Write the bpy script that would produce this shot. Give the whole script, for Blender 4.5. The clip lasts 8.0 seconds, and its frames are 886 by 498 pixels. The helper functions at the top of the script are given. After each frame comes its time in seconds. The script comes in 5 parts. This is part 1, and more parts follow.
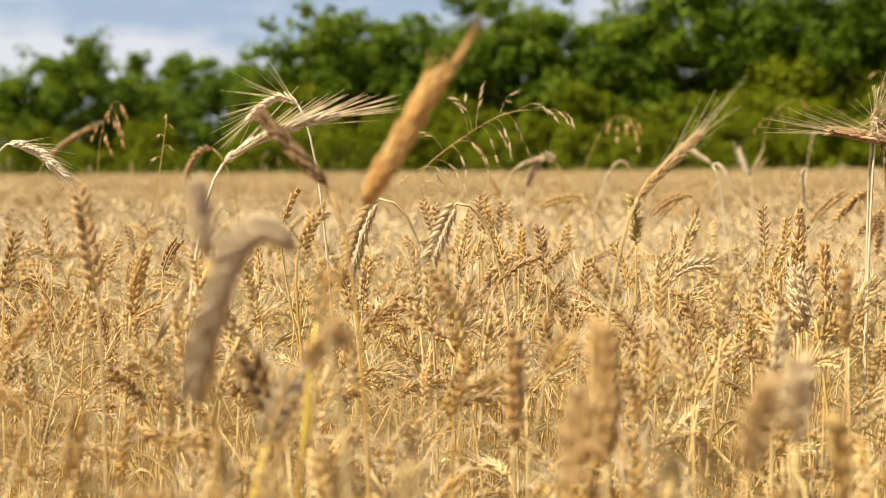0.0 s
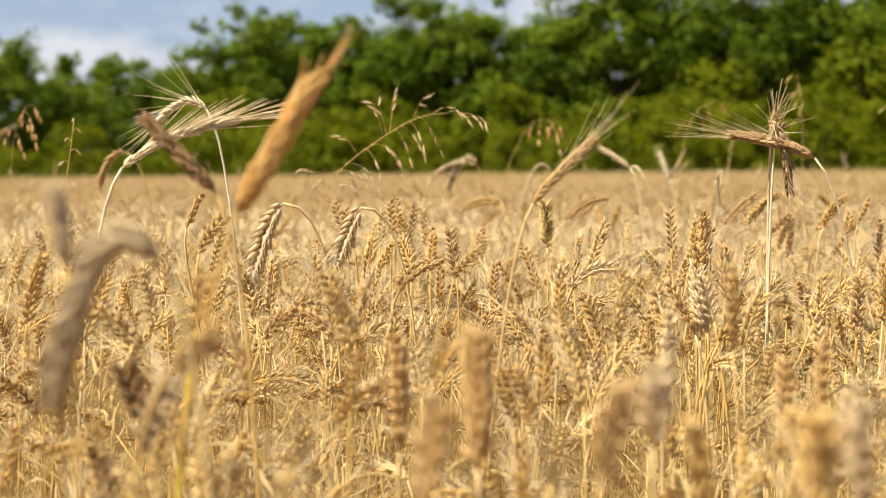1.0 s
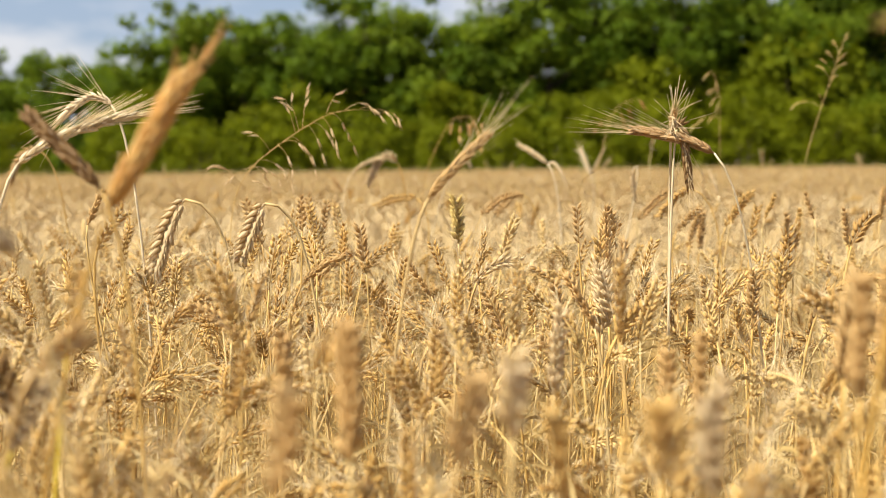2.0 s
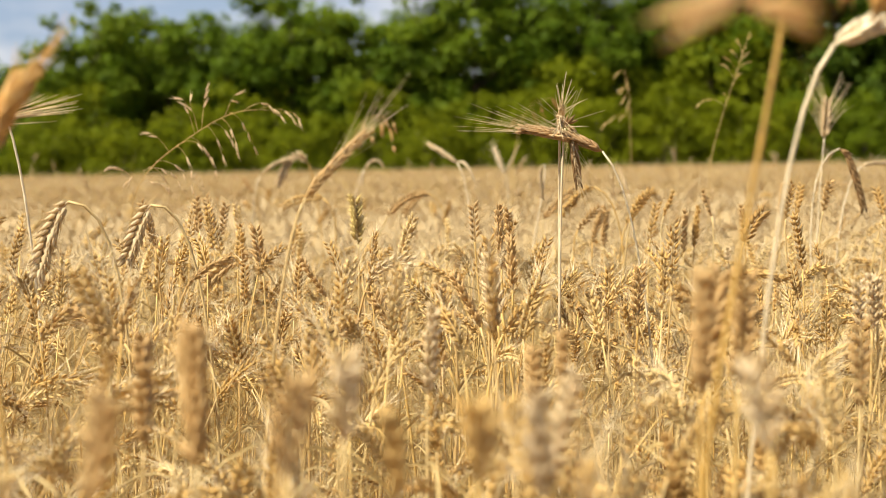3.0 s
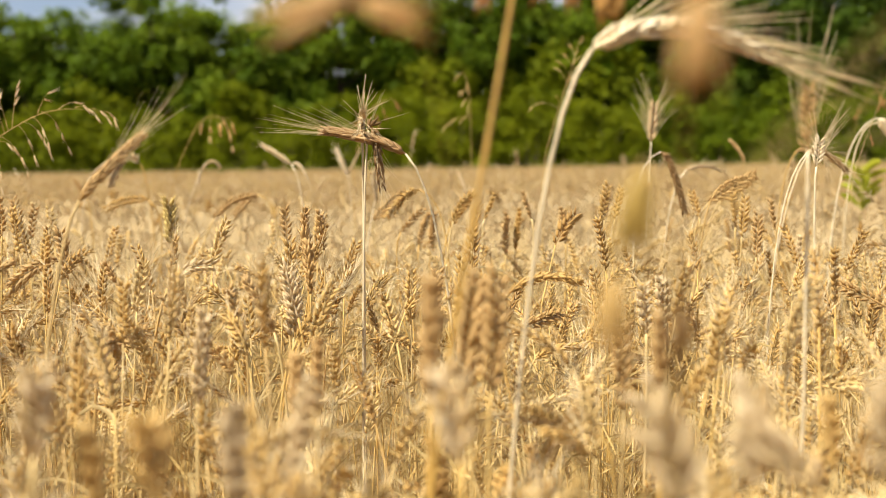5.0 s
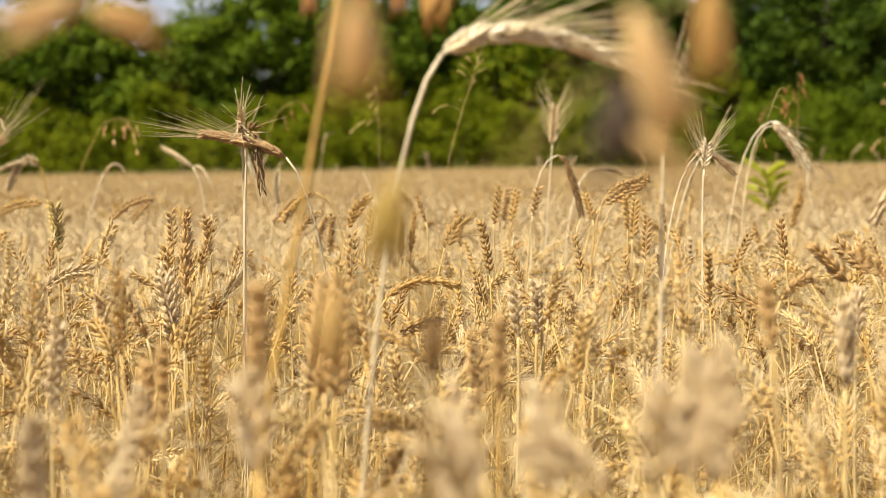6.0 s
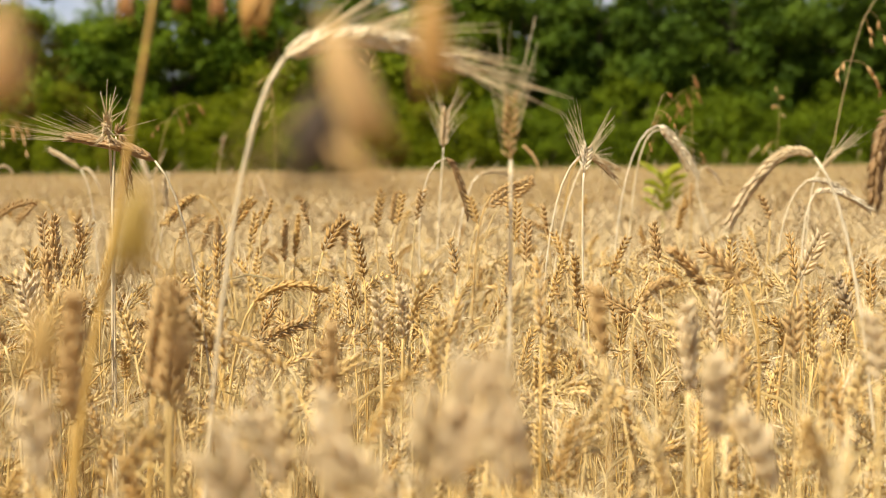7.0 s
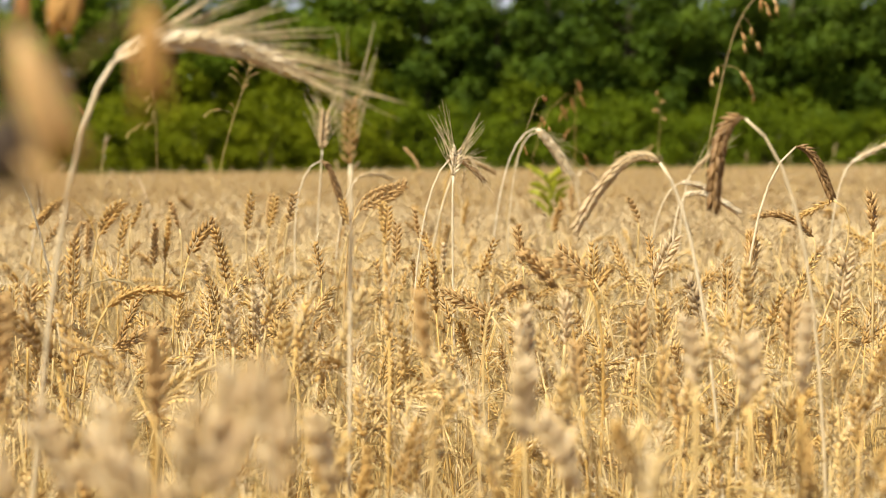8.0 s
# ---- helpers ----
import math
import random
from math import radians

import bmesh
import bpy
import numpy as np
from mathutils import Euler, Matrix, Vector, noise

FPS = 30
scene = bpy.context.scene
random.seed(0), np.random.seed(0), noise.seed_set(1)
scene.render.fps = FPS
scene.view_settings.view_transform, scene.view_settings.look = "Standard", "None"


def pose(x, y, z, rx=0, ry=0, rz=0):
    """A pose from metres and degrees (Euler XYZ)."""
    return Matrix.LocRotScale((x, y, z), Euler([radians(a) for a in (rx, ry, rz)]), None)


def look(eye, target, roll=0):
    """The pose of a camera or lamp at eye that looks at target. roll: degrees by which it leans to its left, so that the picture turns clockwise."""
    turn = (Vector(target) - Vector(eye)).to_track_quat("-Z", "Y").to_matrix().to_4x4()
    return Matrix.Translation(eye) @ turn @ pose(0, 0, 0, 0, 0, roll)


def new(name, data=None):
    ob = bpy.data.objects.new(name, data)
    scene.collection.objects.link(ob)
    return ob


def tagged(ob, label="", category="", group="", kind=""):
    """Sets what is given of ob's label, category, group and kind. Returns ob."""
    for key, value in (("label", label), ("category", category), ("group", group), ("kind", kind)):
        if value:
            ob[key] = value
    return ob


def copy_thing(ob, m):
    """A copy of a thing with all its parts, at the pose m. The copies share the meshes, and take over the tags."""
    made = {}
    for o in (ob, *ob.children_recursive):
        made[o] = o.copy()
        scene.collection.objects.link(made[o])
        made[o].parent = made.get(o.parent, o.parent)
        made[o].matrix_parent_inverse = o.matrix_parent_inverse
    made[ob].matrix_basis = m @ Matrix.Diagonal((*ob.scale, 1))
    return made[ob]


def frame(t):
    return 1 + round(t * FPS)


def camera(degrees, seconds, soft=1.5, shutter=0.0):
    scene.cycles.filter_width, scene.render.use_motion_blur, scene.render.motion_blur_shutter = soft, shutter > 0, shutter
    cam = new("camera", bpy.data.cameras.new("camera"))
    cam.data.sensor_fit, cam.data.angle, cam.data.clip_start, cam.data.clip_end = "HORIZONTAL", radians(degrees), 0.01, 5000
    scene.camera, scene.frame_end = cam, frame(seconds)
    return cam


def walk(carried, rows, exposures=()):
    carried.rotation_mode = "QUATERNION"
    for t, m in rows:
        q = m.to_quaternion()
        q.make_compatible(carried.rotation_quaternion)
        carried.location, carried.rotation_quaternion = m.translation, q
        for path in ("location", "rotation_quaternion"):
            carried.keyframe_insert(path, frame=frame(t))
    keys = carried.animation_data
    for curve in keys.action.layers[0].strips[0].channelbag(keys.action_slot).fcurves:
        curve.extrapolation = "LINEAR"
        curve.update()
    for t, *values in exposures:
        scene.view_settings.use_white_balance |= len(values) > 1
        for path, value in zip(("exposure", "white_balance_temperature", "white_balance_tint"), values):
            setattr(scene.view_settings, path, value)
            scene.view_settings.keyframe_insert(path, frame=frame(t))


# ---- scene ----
cam = camera(36.5, 8.0, 0.9)
PATH = [
    (0, (0.071, -0.068, 1.05), (0.06, 1.928, 0.928), -0.4),
    (0.5, (0.091, -0.066, 1.049), (0.131, 1.93, 0.928), -0.5),
    (1, (0.114, -0.068, 1.052), (0.2, 1.926, 0.933), -0.5),
    (2.5, (0.184, -0.076, 1.048), (0.42, 1.906, 0.921), -0.8),
    (3, (0.215, -0.076, 1.048), (0.503, 1.899, 0.922), -1.0),
    (3.5, (0.234, -0.078, 1.05), (0.57, 1.889, 0.924), -1.0),
    (4, (0.255, -0.073, 1.048), (0.632, 1.887, 0.921), -0.9),
    (4.5, (0.281, -0.069, 1.048), (0.712, 1.88, 0.92), -0.8),
    (6, (0.375, -0.084, 1.05), (0.963, 1.823, 0.924), -0.8),
    (6.5, (0.406, -0.087, 1.051), (1.057, 1.799, 0.924), -0.8),
    (7, (0.434, -0.099, 1.052), (1.143, 1.766, 0.927), -0.7),
    (7.5, (0.46, -0.108, 1.052), (1.243, 1.728, 0.927), -0.7),
    (8, (0.486, -0.122, 1.055), (1.332, 1.686, 0.93), -0.6),
]
walk(cam, [(t, look(eye, target, roll)) for t, eye, target, roll in PATH], [(0, 1.14), (4, 1.09), (8, 0.99)])
# a fast lens, focused on the ears about two metres off
cam.data.dof.use_dof = True
cam.data.dof.focus_distance = 2.1
cam.data.dof.aperture_fstop = 4.5

# ---------------------------------------------------------------- light
SUN_UP, SUN_TURN = 54.0, -111.0  # degrees above the horizon, and from straight ahead to the right
toward = Vector((math.sin(radians(SUN_TURN)) * math.cos(radians(SUN_UP)),
                 math.cos(radians(SUN_TURN)) * math.cos(radians(SUN_UP)), math.sin(radians(SUN_UP))))
sun_data = bpy.data.lights.new("sun", "SUN")
sun_data.energy, sun_data.angle, sun_data.color = 4.6, radians(0.53), (1.0, 0.92, 0.745)
sun = new("sun", sun_data)
sun.matrix_world = look(toward * 50, (0, 0, 0))

world = bpy.data.worlds.new("sky")
scene.world = world
world.use_nodes = True
wn, wl = world.node_tree.nodes, world.node_tree.links
wn.clear()
w_out, w_bg = wn.new("ShaderNodeOutputWorld"), wn.new("ShaderNodeBackground")
sky = wn.new("ShaderNodeTexSky")
sky.sky_type, sky.sun_disc = "NISHITA", False
sky.sun_elevation, sky.sun_rotation = radians(SUN_UP), radians(SUN_TURN)
w_co, w_map = wn.new("ShaderNodeTexCoord"), wn.new("ShaderNodeMapping")
w_map.inputs["Scale"].default_value = (4.6, 4.6, 13.0)
w_map.inputs["Location"].default_value = (0.4, 0.2, 0.9)
w_noise = wn.new("ShaderNodeTexNoise")
w_noise.inputs["Scale"].default_value, w_noise.inputs["Detail"].default_value, w_noise.inputs["Roughness"].default_value = 1.6, 7.0, 0.55
w_ramp = wn.new("ShaderNodeValToRGB")
w_ramp.color_ramp.elements[0].position, w_ramp.color_ramp.elements[1].position = 0.38, 0.60
w_ramp.color_ramp.elements[0].color = (1.75, 2.15, 2.9, 1)
w_ramp.color_ramp.elements[1].color = (3.9, 3.75, 3.95, 1)
w_mix = wn.new("ShaderNodeMix")
w_mix.data_type = "RGBA"
w_mix.inputs["Factor"].default_value = 0.8
wl.new(w_co.outputs["Generated"], w_map.inputs["Vector"])
wl.new(w_map.outputs["Vector"], w_noise.inputs["Vector"])
wl.new(w_noise.outputs["Fac"], w_ramp.inputs["Fac"])
wl.new(w_ramp.outputs["Color"], w_mix.inputs["B"])
wl.new(sky.outputs["Color"], w_mix.inputs["A"])
wl.new(w_mix.outputs["Result"], w_bg.inputs["Color"])
wl.new(w_bg.outputs["Background"], w_out.inputs["Surface"])
w_bg.inputs["Strength"].default_value = 0.09

# ---------------------------------------------------------------- materials


def plant_material(name, colours, rough=0.6, through_light=0.25, grain=260.0, bump=0.3, streak=(1, 1, 0.12), gloss=0.3, mottle=35.0):
    """A plant surface: a ramp of colours picked plant by plant, fine streaks, larger mottling, relief and light shining through."""
    m = bpy.data.materials.new(name)
    m.use_nodes = True
    n, l = m.node_tree.nodes, m.node_tree.links
    n.clear()
    out, bsdf, glow, mix = n.new("ShaderNodeOutputMaterial"), n.new("ShaderNodeBsdfPrincipled"), n.new("ShaderNodeBsdfTranslucent"), n.new("ShaderNodeMixShader")
    attr, info = n.new("ShaderNodeAttribute"), n.new("ShaderNodeObjectInfo")
    attr.attribute_name = "tint"
    add, wrap = n.new("ShaderNodeMath"), n.new("ShaderNodeMath")
    add.operation, wrap.operation = "ADD", "FRACT"
    l.new(attr.outputs["Fac"], add.inputs[0])
    l.new(info.outputs["Random"], add.inputs[1])
    l.new(add.outputs[0], wrap.inputs[0])
    ramp = n.new("ShaderNodeValToRGB")
    els = ramp.color_ramp.elements
    while len(els) < len(colours):
        els.new(0.5)
    for i, c in enumerate(colours):
        els[i].position, els[i].color = i / max(1, len(colours) - 1), (*c, 1)
    l.new(wrap.outputs[0], ramp.inputs["Fac"])
    co, mp = n.new("ShaderNodeTexCoord"), n.new("ShaderNodeMapping")
    mp.inputs["Scale"].default_value = streak
    l.new(co.outputs["Object"], mp.inputs["Vector"])
    fine, wide = n.new("ShaderNodeTexNoise"), n.new("ShaderNodeTexNoise")
    fine.inputs["Scale"].default_value, fine.inputs["Detail"].default_value = grain, 3.0
    wide.inputs["Scale"].default_value, wide.inputs["Detail"].default_value = mottle, 4.0
    l.new(mp.outputs["Vector"], fine.inputs["Vector"])
    l.new(co.outputs["Object"], wide.inputs["Vector"])
    vary = n.new("ShaderNodeMath")
    vary.operation = "ADD"
    l.new(fine.outputs["Fac"], vary.inputs[0])
    l.new(wide.outputs["Fac"], vary.inputs[1])
    spread = n.new("ShaderNodeMapRange")
    spread.inputs["From Min"].default_value, spread.inputs["From Max"].default_value = 0.6, 1.4
    spread.inputs["To Min"].default_value, spread.inputs["To Max"].default_value = 0.62, 1.3
    l.new(vary.outputs[0], spread.inputs["Value"])
    tone = n.new("ShaderNodeVectorMath")
    tone.operation = "SCALE"
    l.new(ramp.outputs["Color"], tone.inputs[0])
    l.new(spread.outputs["Result"], tone.inputs["Scale"])
    relief = n.new("ShaderNodeBump")
    relief.inputs["Strength"].default_value, relief.inputs["Distance"].default_value = bump, 0.002
    l.new(fine.outputs["Fac"], relief.inputs["Height"])
    l.new(relief.outputs["Normal"], bsdf.inputs["Normal"])
    l.new(tone.outputs["Vector"], bsdf.inputs["Base Color"])
    l.new(tone.outputs["Vector"], glow.inputs["Color"])
    bsdf.inputs["Roughness"].default_value, bsdf.inputs["Specular IOR Level"].default_value = rough, gloss
    mix.inputs["Fac"].default_value = through_light
    l.new(bsdf.outputs["BSDF"], mix.inputs[1])
    l.new(glow.outputs["BSDF"], mix.inputs[2])
    l.new(mix.outputs["Shader"], out.inputs["Surface"])
    return m


STEM = plant_material("straw", [(0.540, 0.328, 0.090), (0.612, 0.410, 0.137), (0.610, 0.455, 0.210), (0.484, 0.298, 0.100)], 0.55, 0.12, 500, 0.25, gloss=0.3)
WHEAT = plant_material("wheat_husk", [(0.36, 0.205, 0.064), (0.478, 0.292, 0.098), (0.558, 0.355, 0.122), (0.645, 0.436, 0.157), (0.695, 0.515, 0.238), (0.660, 0.462, 0.185), (0.605, 0.388, 0.126), (0.548, 0.340, 0.112)], 0.68, 0.22, 420, 0.35, gloss=0.2)
DRY = plant_material("dry_leaf", [(0.440, 0.308, 0.122), (0.585, 0.435, 0.178), (0.615, 0.485, 0.245)], 0.6, 0.45, 380, 0.3)
AWN = plant_material("awn", [(0.72, 0.57, 0.32), (0.80, 0.67, 0.43)], 0.5, 0.3, 500, 0.1, gloss=0.3)
HUSKS = {
    "tan": plant_material("tan_husk", [(0.55, 0.355, 0.145), (0.64, 0.44, 0.195)], 0.6, 0.4, 420),
    "gold": plant_material("golden_husk", [(0.62, 0.40, 0.13), (0.68, 0.46, 0.17)], 0.58, 0.4, 420),
    "brown": plant_material("brown_husk", [(0.44, 0.27, 0.10), (0.52, 0.33, 0.13)], 0.55, 0.15, 420),
    "dark": plant_material("dark_brown_husk", [(0.155, 0.082, 0.024), (0.20, 0.11, 0.034)], 0.55, 0.1, 420),
    "pale": plant_material("pale_husk", [(0.68, 0.525, 0.295), (0.76, 0.61, 0.385)], 0.62, 0.42, 420),
    "grey": plant_material("weathered_husk", [(0.49, 0.36, 0.205), (0.57, 0.44, 0.265)], 0.6, 0.36, 420),
    "orange": plant_material("ripe_orange_husk", [(0.46, 0.225, 0.055), (0.55, 0.305, 0.085), (0.66, 0.42, 0.145)], 0.5, 0.2, 420),
    "greenish": plant_material("half_ripe_husk", [(0.60, 0.45, 0.16), (0.65, 0.50, 0.19)], 0.5, 0.36, 420),
    "pale rye": plant_material("pale_rye_husk", [(0.70, 0.55, 0.33), (0.82, 0.69, 0.47), (0.86, 0.75, 0.55)], 0.45, 0.2, 420),
    "tan rye": plant_material("tan_rye_husk", [(0.38, 0.23, 0.09), (0.56, 0.37, 0.18), (0.66, 0.47, 0.26)], 0.5, 0.22, 420),
    "dark rye": plant_material("dark_rye_husk", [(0.20, 0.115, 0.042), (0.28, 0.165, 0.066)], 0.5, 0.1, 420),
    "brown rye": plant_material("brown_rye_husk", [(0.28, 0.16, 0.06), (0.44, 0.27, 0.12), (0.54, 0.36, 0.18)], 0.5, 0.15, 420),
}
PALE_STEM = plant_material("bleached_straw", [(0.66, 0.54, 0.34), (0.74, 0.63, 0.43)], 0.42, 0.12, 500, 0.25, gloss=0.5)
YELLOW = plant_material("yellow_straw", [(0.50, 0.30, 0.07), (0.55, 0.345, 0.09)], 0.4, 0.15, 500, gloss=0.5)
OAT = plant_material("oat_husk", [(0.72, 0.47, 0.19), (0.78, 0.55, 0.25), (0.80, 0.60, 0.30)], 0.5, 0.55, 300)
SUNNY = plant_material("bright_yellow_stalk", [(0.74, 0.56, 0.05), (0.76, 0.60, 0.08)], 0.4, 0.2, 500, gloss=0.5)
TAN_OAT = plant_material("tan_oat_husk", [(0.50, 0.27, 0.07), (0.57, 0.33, 0.10)], 0.5, 0.35, 300)
REDOAT = plant_material("rusty_oat_husk", [(0.42, 0.19, 0.06), (0.52, 0.27, 0.09)], 0.5, 0.3, 300)
# the shadow side of one hanging oat spikelet, put into its colour
SHADED_OAT = plant_material("shaded_oat_husk", [(0.05, 0.031, 0.016), (0.07, 0.043, 0.022)], 0.6, 0.1, 300)
BROWN_STEM = plant_material("brown_dead_stem", [(0.15, 0.09, 0.028), (0.19, 0.115, 0.036)], 0.6, 0.05, 400)
OLIVE = plant_material("olive_husk", [(0.30, 0.19, 0.035), (0.35, 0.23, 0.05)], 0.5, 0.15, 300)
WEED = plant_material("weed_leaf", [(0.22, 0.24, 0.015), (0.36, 0.37, 0.025), (0.42, 0.42, 0.03)], 0.5, 0.4, 120, mottle=20)
LEAF = plant_material("tree_leaf", [(0.064, 0.110, 0.006), (0.104, 0.162, 0.008), (0.162, 0.216, 0.011), (0.078, 0.128, 0.007)], 0.65, 0.45, 9, 0.2, (1, 1, 1), 0.12, 1.2)
# leaf green darkened to stand in for weaker sunlight on the right-hand trees
SHADED_LEAF = plant_material("shaded_tree_leaf", [(0.040, 0.072, 0.006), (0.062, 0.106, 0.007), (0.094, 0.140, 0.009), (0.050, 0.086, 0.007)], 0.65, 0.35, 9, 0.2, (1, 1, 1), 0.12, 1.2)
GREEN_BUSH = plant_material("green_shrub_leaf", [(0.086, 0.122, 0.004), (0.110, 0.155, 0.005), (0.144, 0.185, 0.006), (0.095, 0.133, 0.005)], 0.7, 0.4, 9, 0.2, (1, 1, 1), 0.1, 1.0)
BUSH = plant_material("shrub_leaf", [(0.118, 0.145, 0.003), (0.149, 0.175, 0.004), (0.180, 0.200, 0.005), (0.129, 0.155, 0.004)], 0.7, 0.45, 9, 0.2, (1, 1, 1), 0.1, 1.0)
BARK = plant_material("bark", [(0.07, 0.05, 0.035), (0.12, 0.09, 0.065)], 0.9, 0.0, 14, 0.8, (1, 1, 0.2), 0.2, 3)
VERGE = plant_material("verge_grass", [(0.10, 0.14, 0.02), (0.22, 0.22, 0.05), (0.36, 0.30, 0.11)], 0.6, 0.35, 30, 0.2, mottle=1.0)
SOIL = plant_material("soil", [(0.17, 0.11, 0.06), (0.22, 0.15, 0.08)], 0.95, 0.0, 40, 0.9, (1, 1, 1), 0.1, 2.5)
# the same crop farther off, colours paled and evened to imitate haze
FAR_WHEAT = plant_material("haze_paled_husk", [(0.520, 0.386, 0.207), (0.550, 0.412, 0.228), (0.580, 0.442, 0.254), (0.532, 0.396, 0.215)], 0.6, 0.62, 420, 0.2)
FAR_STEM = plant_material("haze_paled_straw", [(0.52, 0.37, 0.165), (0.58, 0.43, 0.21)], 0.5, 0.2, 400, 0.2)
# straw darkened to average in the shadows between stalks
FAR_STRAW = plant_material("shade_darkened_straw", [(0.34, 0.245, 0.124), (0.38, 0.277, 0.143)], 0.9, 0.1, 60, 0.9, (1, 1, 1), 0.2, 3.0)

# ---------------------------------------------------------------- mesh helpers
rng = np.random.default_rng(7)


class Geo:
    """Triangles gathered piece by piece, with a tint for each vertex and a material slot for each triangle."""

    def __init__(self):
        self.v, self.t, self.m, self.c, self.n = [], [], [], [], 0

    def add(self, v, t, slot=0, tint=0.0):
        v = np.asarray(v, float).reshape(-1, 3)
        t = np.asarray(t, int).reshape(-1, 3)
        self.v.append(v)
        self.t.append(t + self.n)
        self.m.append(np.full(len(t), slot) if np.isscalar(slot) else slot)
        self.c.append(np.full(len(v), tint) if np.isscalar(tint) else tint)
        self.n += len(v)
        return self

    def weld(self):
        """Joins all corners that lie at the origin into one."""
        v, t, m, c = self.arrays()
        zero = np.nonzero(np.abs(v).max(1) < 1e-7)[0]
        to = np.arange(len(v))
        to[zero] = zero[0]
        keep = np.setdiff1d(np.arange(len(v)), zero[1:])
        back = np.zeros(len(v), int)
        back[keep] = np.arange(len(keep))
        self.v, self.t, self.m, self.c, self.n = [v[keep]], [back[to[t]]], [m], [c[keep]], len(keep)
        return self

    def arrays(self):
        return np.concatenate(self.v), np.concatenate(self.t), np.concatenate(self.m), np.concatenate(self.c)

    def mesh(self, name, materials):
        v, t, m, c = self.arrays()
        me = bpy.data.meshes.new(name)
        me.vertices.add(len(v))
        me.vertices.foreach_set("co", v.astype(np.float32).ravel())
        me.loops.add(3 * len(t))
        me.loops.foreach_set("vertex_index", t.astype(np.int32).ravel())
        me.polygons.add(len(t))
        me.polygons.foreach_set("loop_start", np.arange(0, 3 * len(t), 3, dtype=np.int32))
        me.polygons.foreach_set("loop_total", np.full(len(t), 3, np.int32))
        me.polygons.foreach_set("material_index", m.astype(np.int32))
        me.polygons.foreach_set("use_smooth", np.ones(len(t), bool))
        tint = me.attributes.new("tint", "FLOAT", "POINT")
        tint.data.foreach_set("value", c.astype(np.float32))
        for material in materials:
            me.materials.append(material)
        me.update()
        me.validate()
        return me


def part(name, geo, materials, parent, label=""):
    """Geo (or a ready mesh) as one mesh object under a thing or a part."""
    me = geo.mesh(name, materials) if isinstance(geo, Geo) else geo
    ob = new(name, me)
    ob.parent = parent
    return tagged(ob, label)


def unit(a):
    a = np.asarray(a, float)
    return a / np.maximum(np.linalg.norm(a, axis=-1, keepdims=True), 1e-9)


def frames_along(p):
    """Tangents, sides and fronts along a line of points."""
    t = unit(np.gradient(p, axis=0))
    ref = np.array([0.0, 1.0, 0.0])
    if abs(t[:, 1]).max() > 0.75:
        ref = np.eye(3)[np.argmin(abs(t).max(0))]
    s = unit(np.cross(t, ref))
    return t, s, np.cross(s, t)


def tube(p, radii, sides=5):
    """A tapered tube along a line of points, closed at its ends."""
    p = np.asarray(p, float)
    radii = np.broadcast_to(radii, len(p))
    _, s, f = frames_along(p)
    a = np.arange(sides) * 2 * np.pi / sides
    ring = np.cos(a)[None, :, None] * s[:, None] + np.sin(a)[None, :, None] * f[:, None]
    v = (p[:, None] + ring * np.asarray(radii)[:, None, None]).reshape(-1, 3)
    k = np.arange(len(p) - 1)[:, None] * sides
    i, j = np.arange(sides)[None], (np.arange(sides)[None] + 1) % sides
    a0, a1, b0, b1 = k + i, k + j, k + sides + i, k + sides + j
    t = np.concatenate([np.stack([a0, a1, b1], -1).reshape(-1, 3), np.stack([a0, b1, b0], -1).reshape(-1, 3)])
    cap = [(0, n + 1, n) for n in range(1, sides - 1)] + [((len(p) - 1) * sides, (len(p) - 1) * sides + n, (len(p) - 1) * sides + n + 1) for n in range(1, sides - 1)]
    return v, np.concatenate([t, np.array(cap)])


def spindle(length, width, thick, sides=5, belly=0.32, rings=2):
    """A pointed husk along +z, wide in x and thinner in y."""
    zs, ws = ((belly, 0.66), (1.0, 0.62)) if rings == 2 else ((belly,), (1.0,))
    a = np.arange(sides) * 2 * np.pi / sides
    v = [(0, 0, 0)]
    for z, w in zip(zs, ws):
        v += [(0.5 * width * w * np.cos(q), 0.5 * thick * w * np.sin(q), z * length) for q in a]
    v.append((0, 0, length))
    t = [(0, 1 + (n + 1) % sides, 1 + n) for n in range(sides)]
    for r in range(rings - 1):
        o = 1 + r * sides
        for n in range(sides):
            t += [(o + n, o + (n + 1) % sides, o + sides + (n + 1) % sides), (o + n, o + sides + (n + 1) % sides, o + sides + n)]
    o, top = 1 + (rings - 1) * sides, 1 + rings * sides
    t += [(o + n, o + (n + 1) % sides, top) for n in range(sides)]
    return np.array(v, float), np.array(t)


def bent(p0, p1, p2, n):
    s = np.linspace(0, 1, n)[:, None]
    return (1 - s) ** 2 * np.asarray(p0) + 2 * s * (1 - s) * np.asarray(p1) + s**2 * np.asarray(p2)


def bent4(p0, p1, p2, p3, n):
    s = np.linspace(0, 1, n)[:, None]
    return (1 - s) ** 3 * np.asarray(p0) + 3 * s * (1 - s) ** 2 * np.asarray(p1) + 3 * s**2 * (1 - s) * np.asarray(p2) + s**3 * np.asarray(p3)


def aim(way, front):
    """Columns of a turn that lays +z along way, with y near front."""
    z = unit(way)
    x = unit(np.cross(front, z))
    return np.stack([x, np.cross(z, x), z], -1)


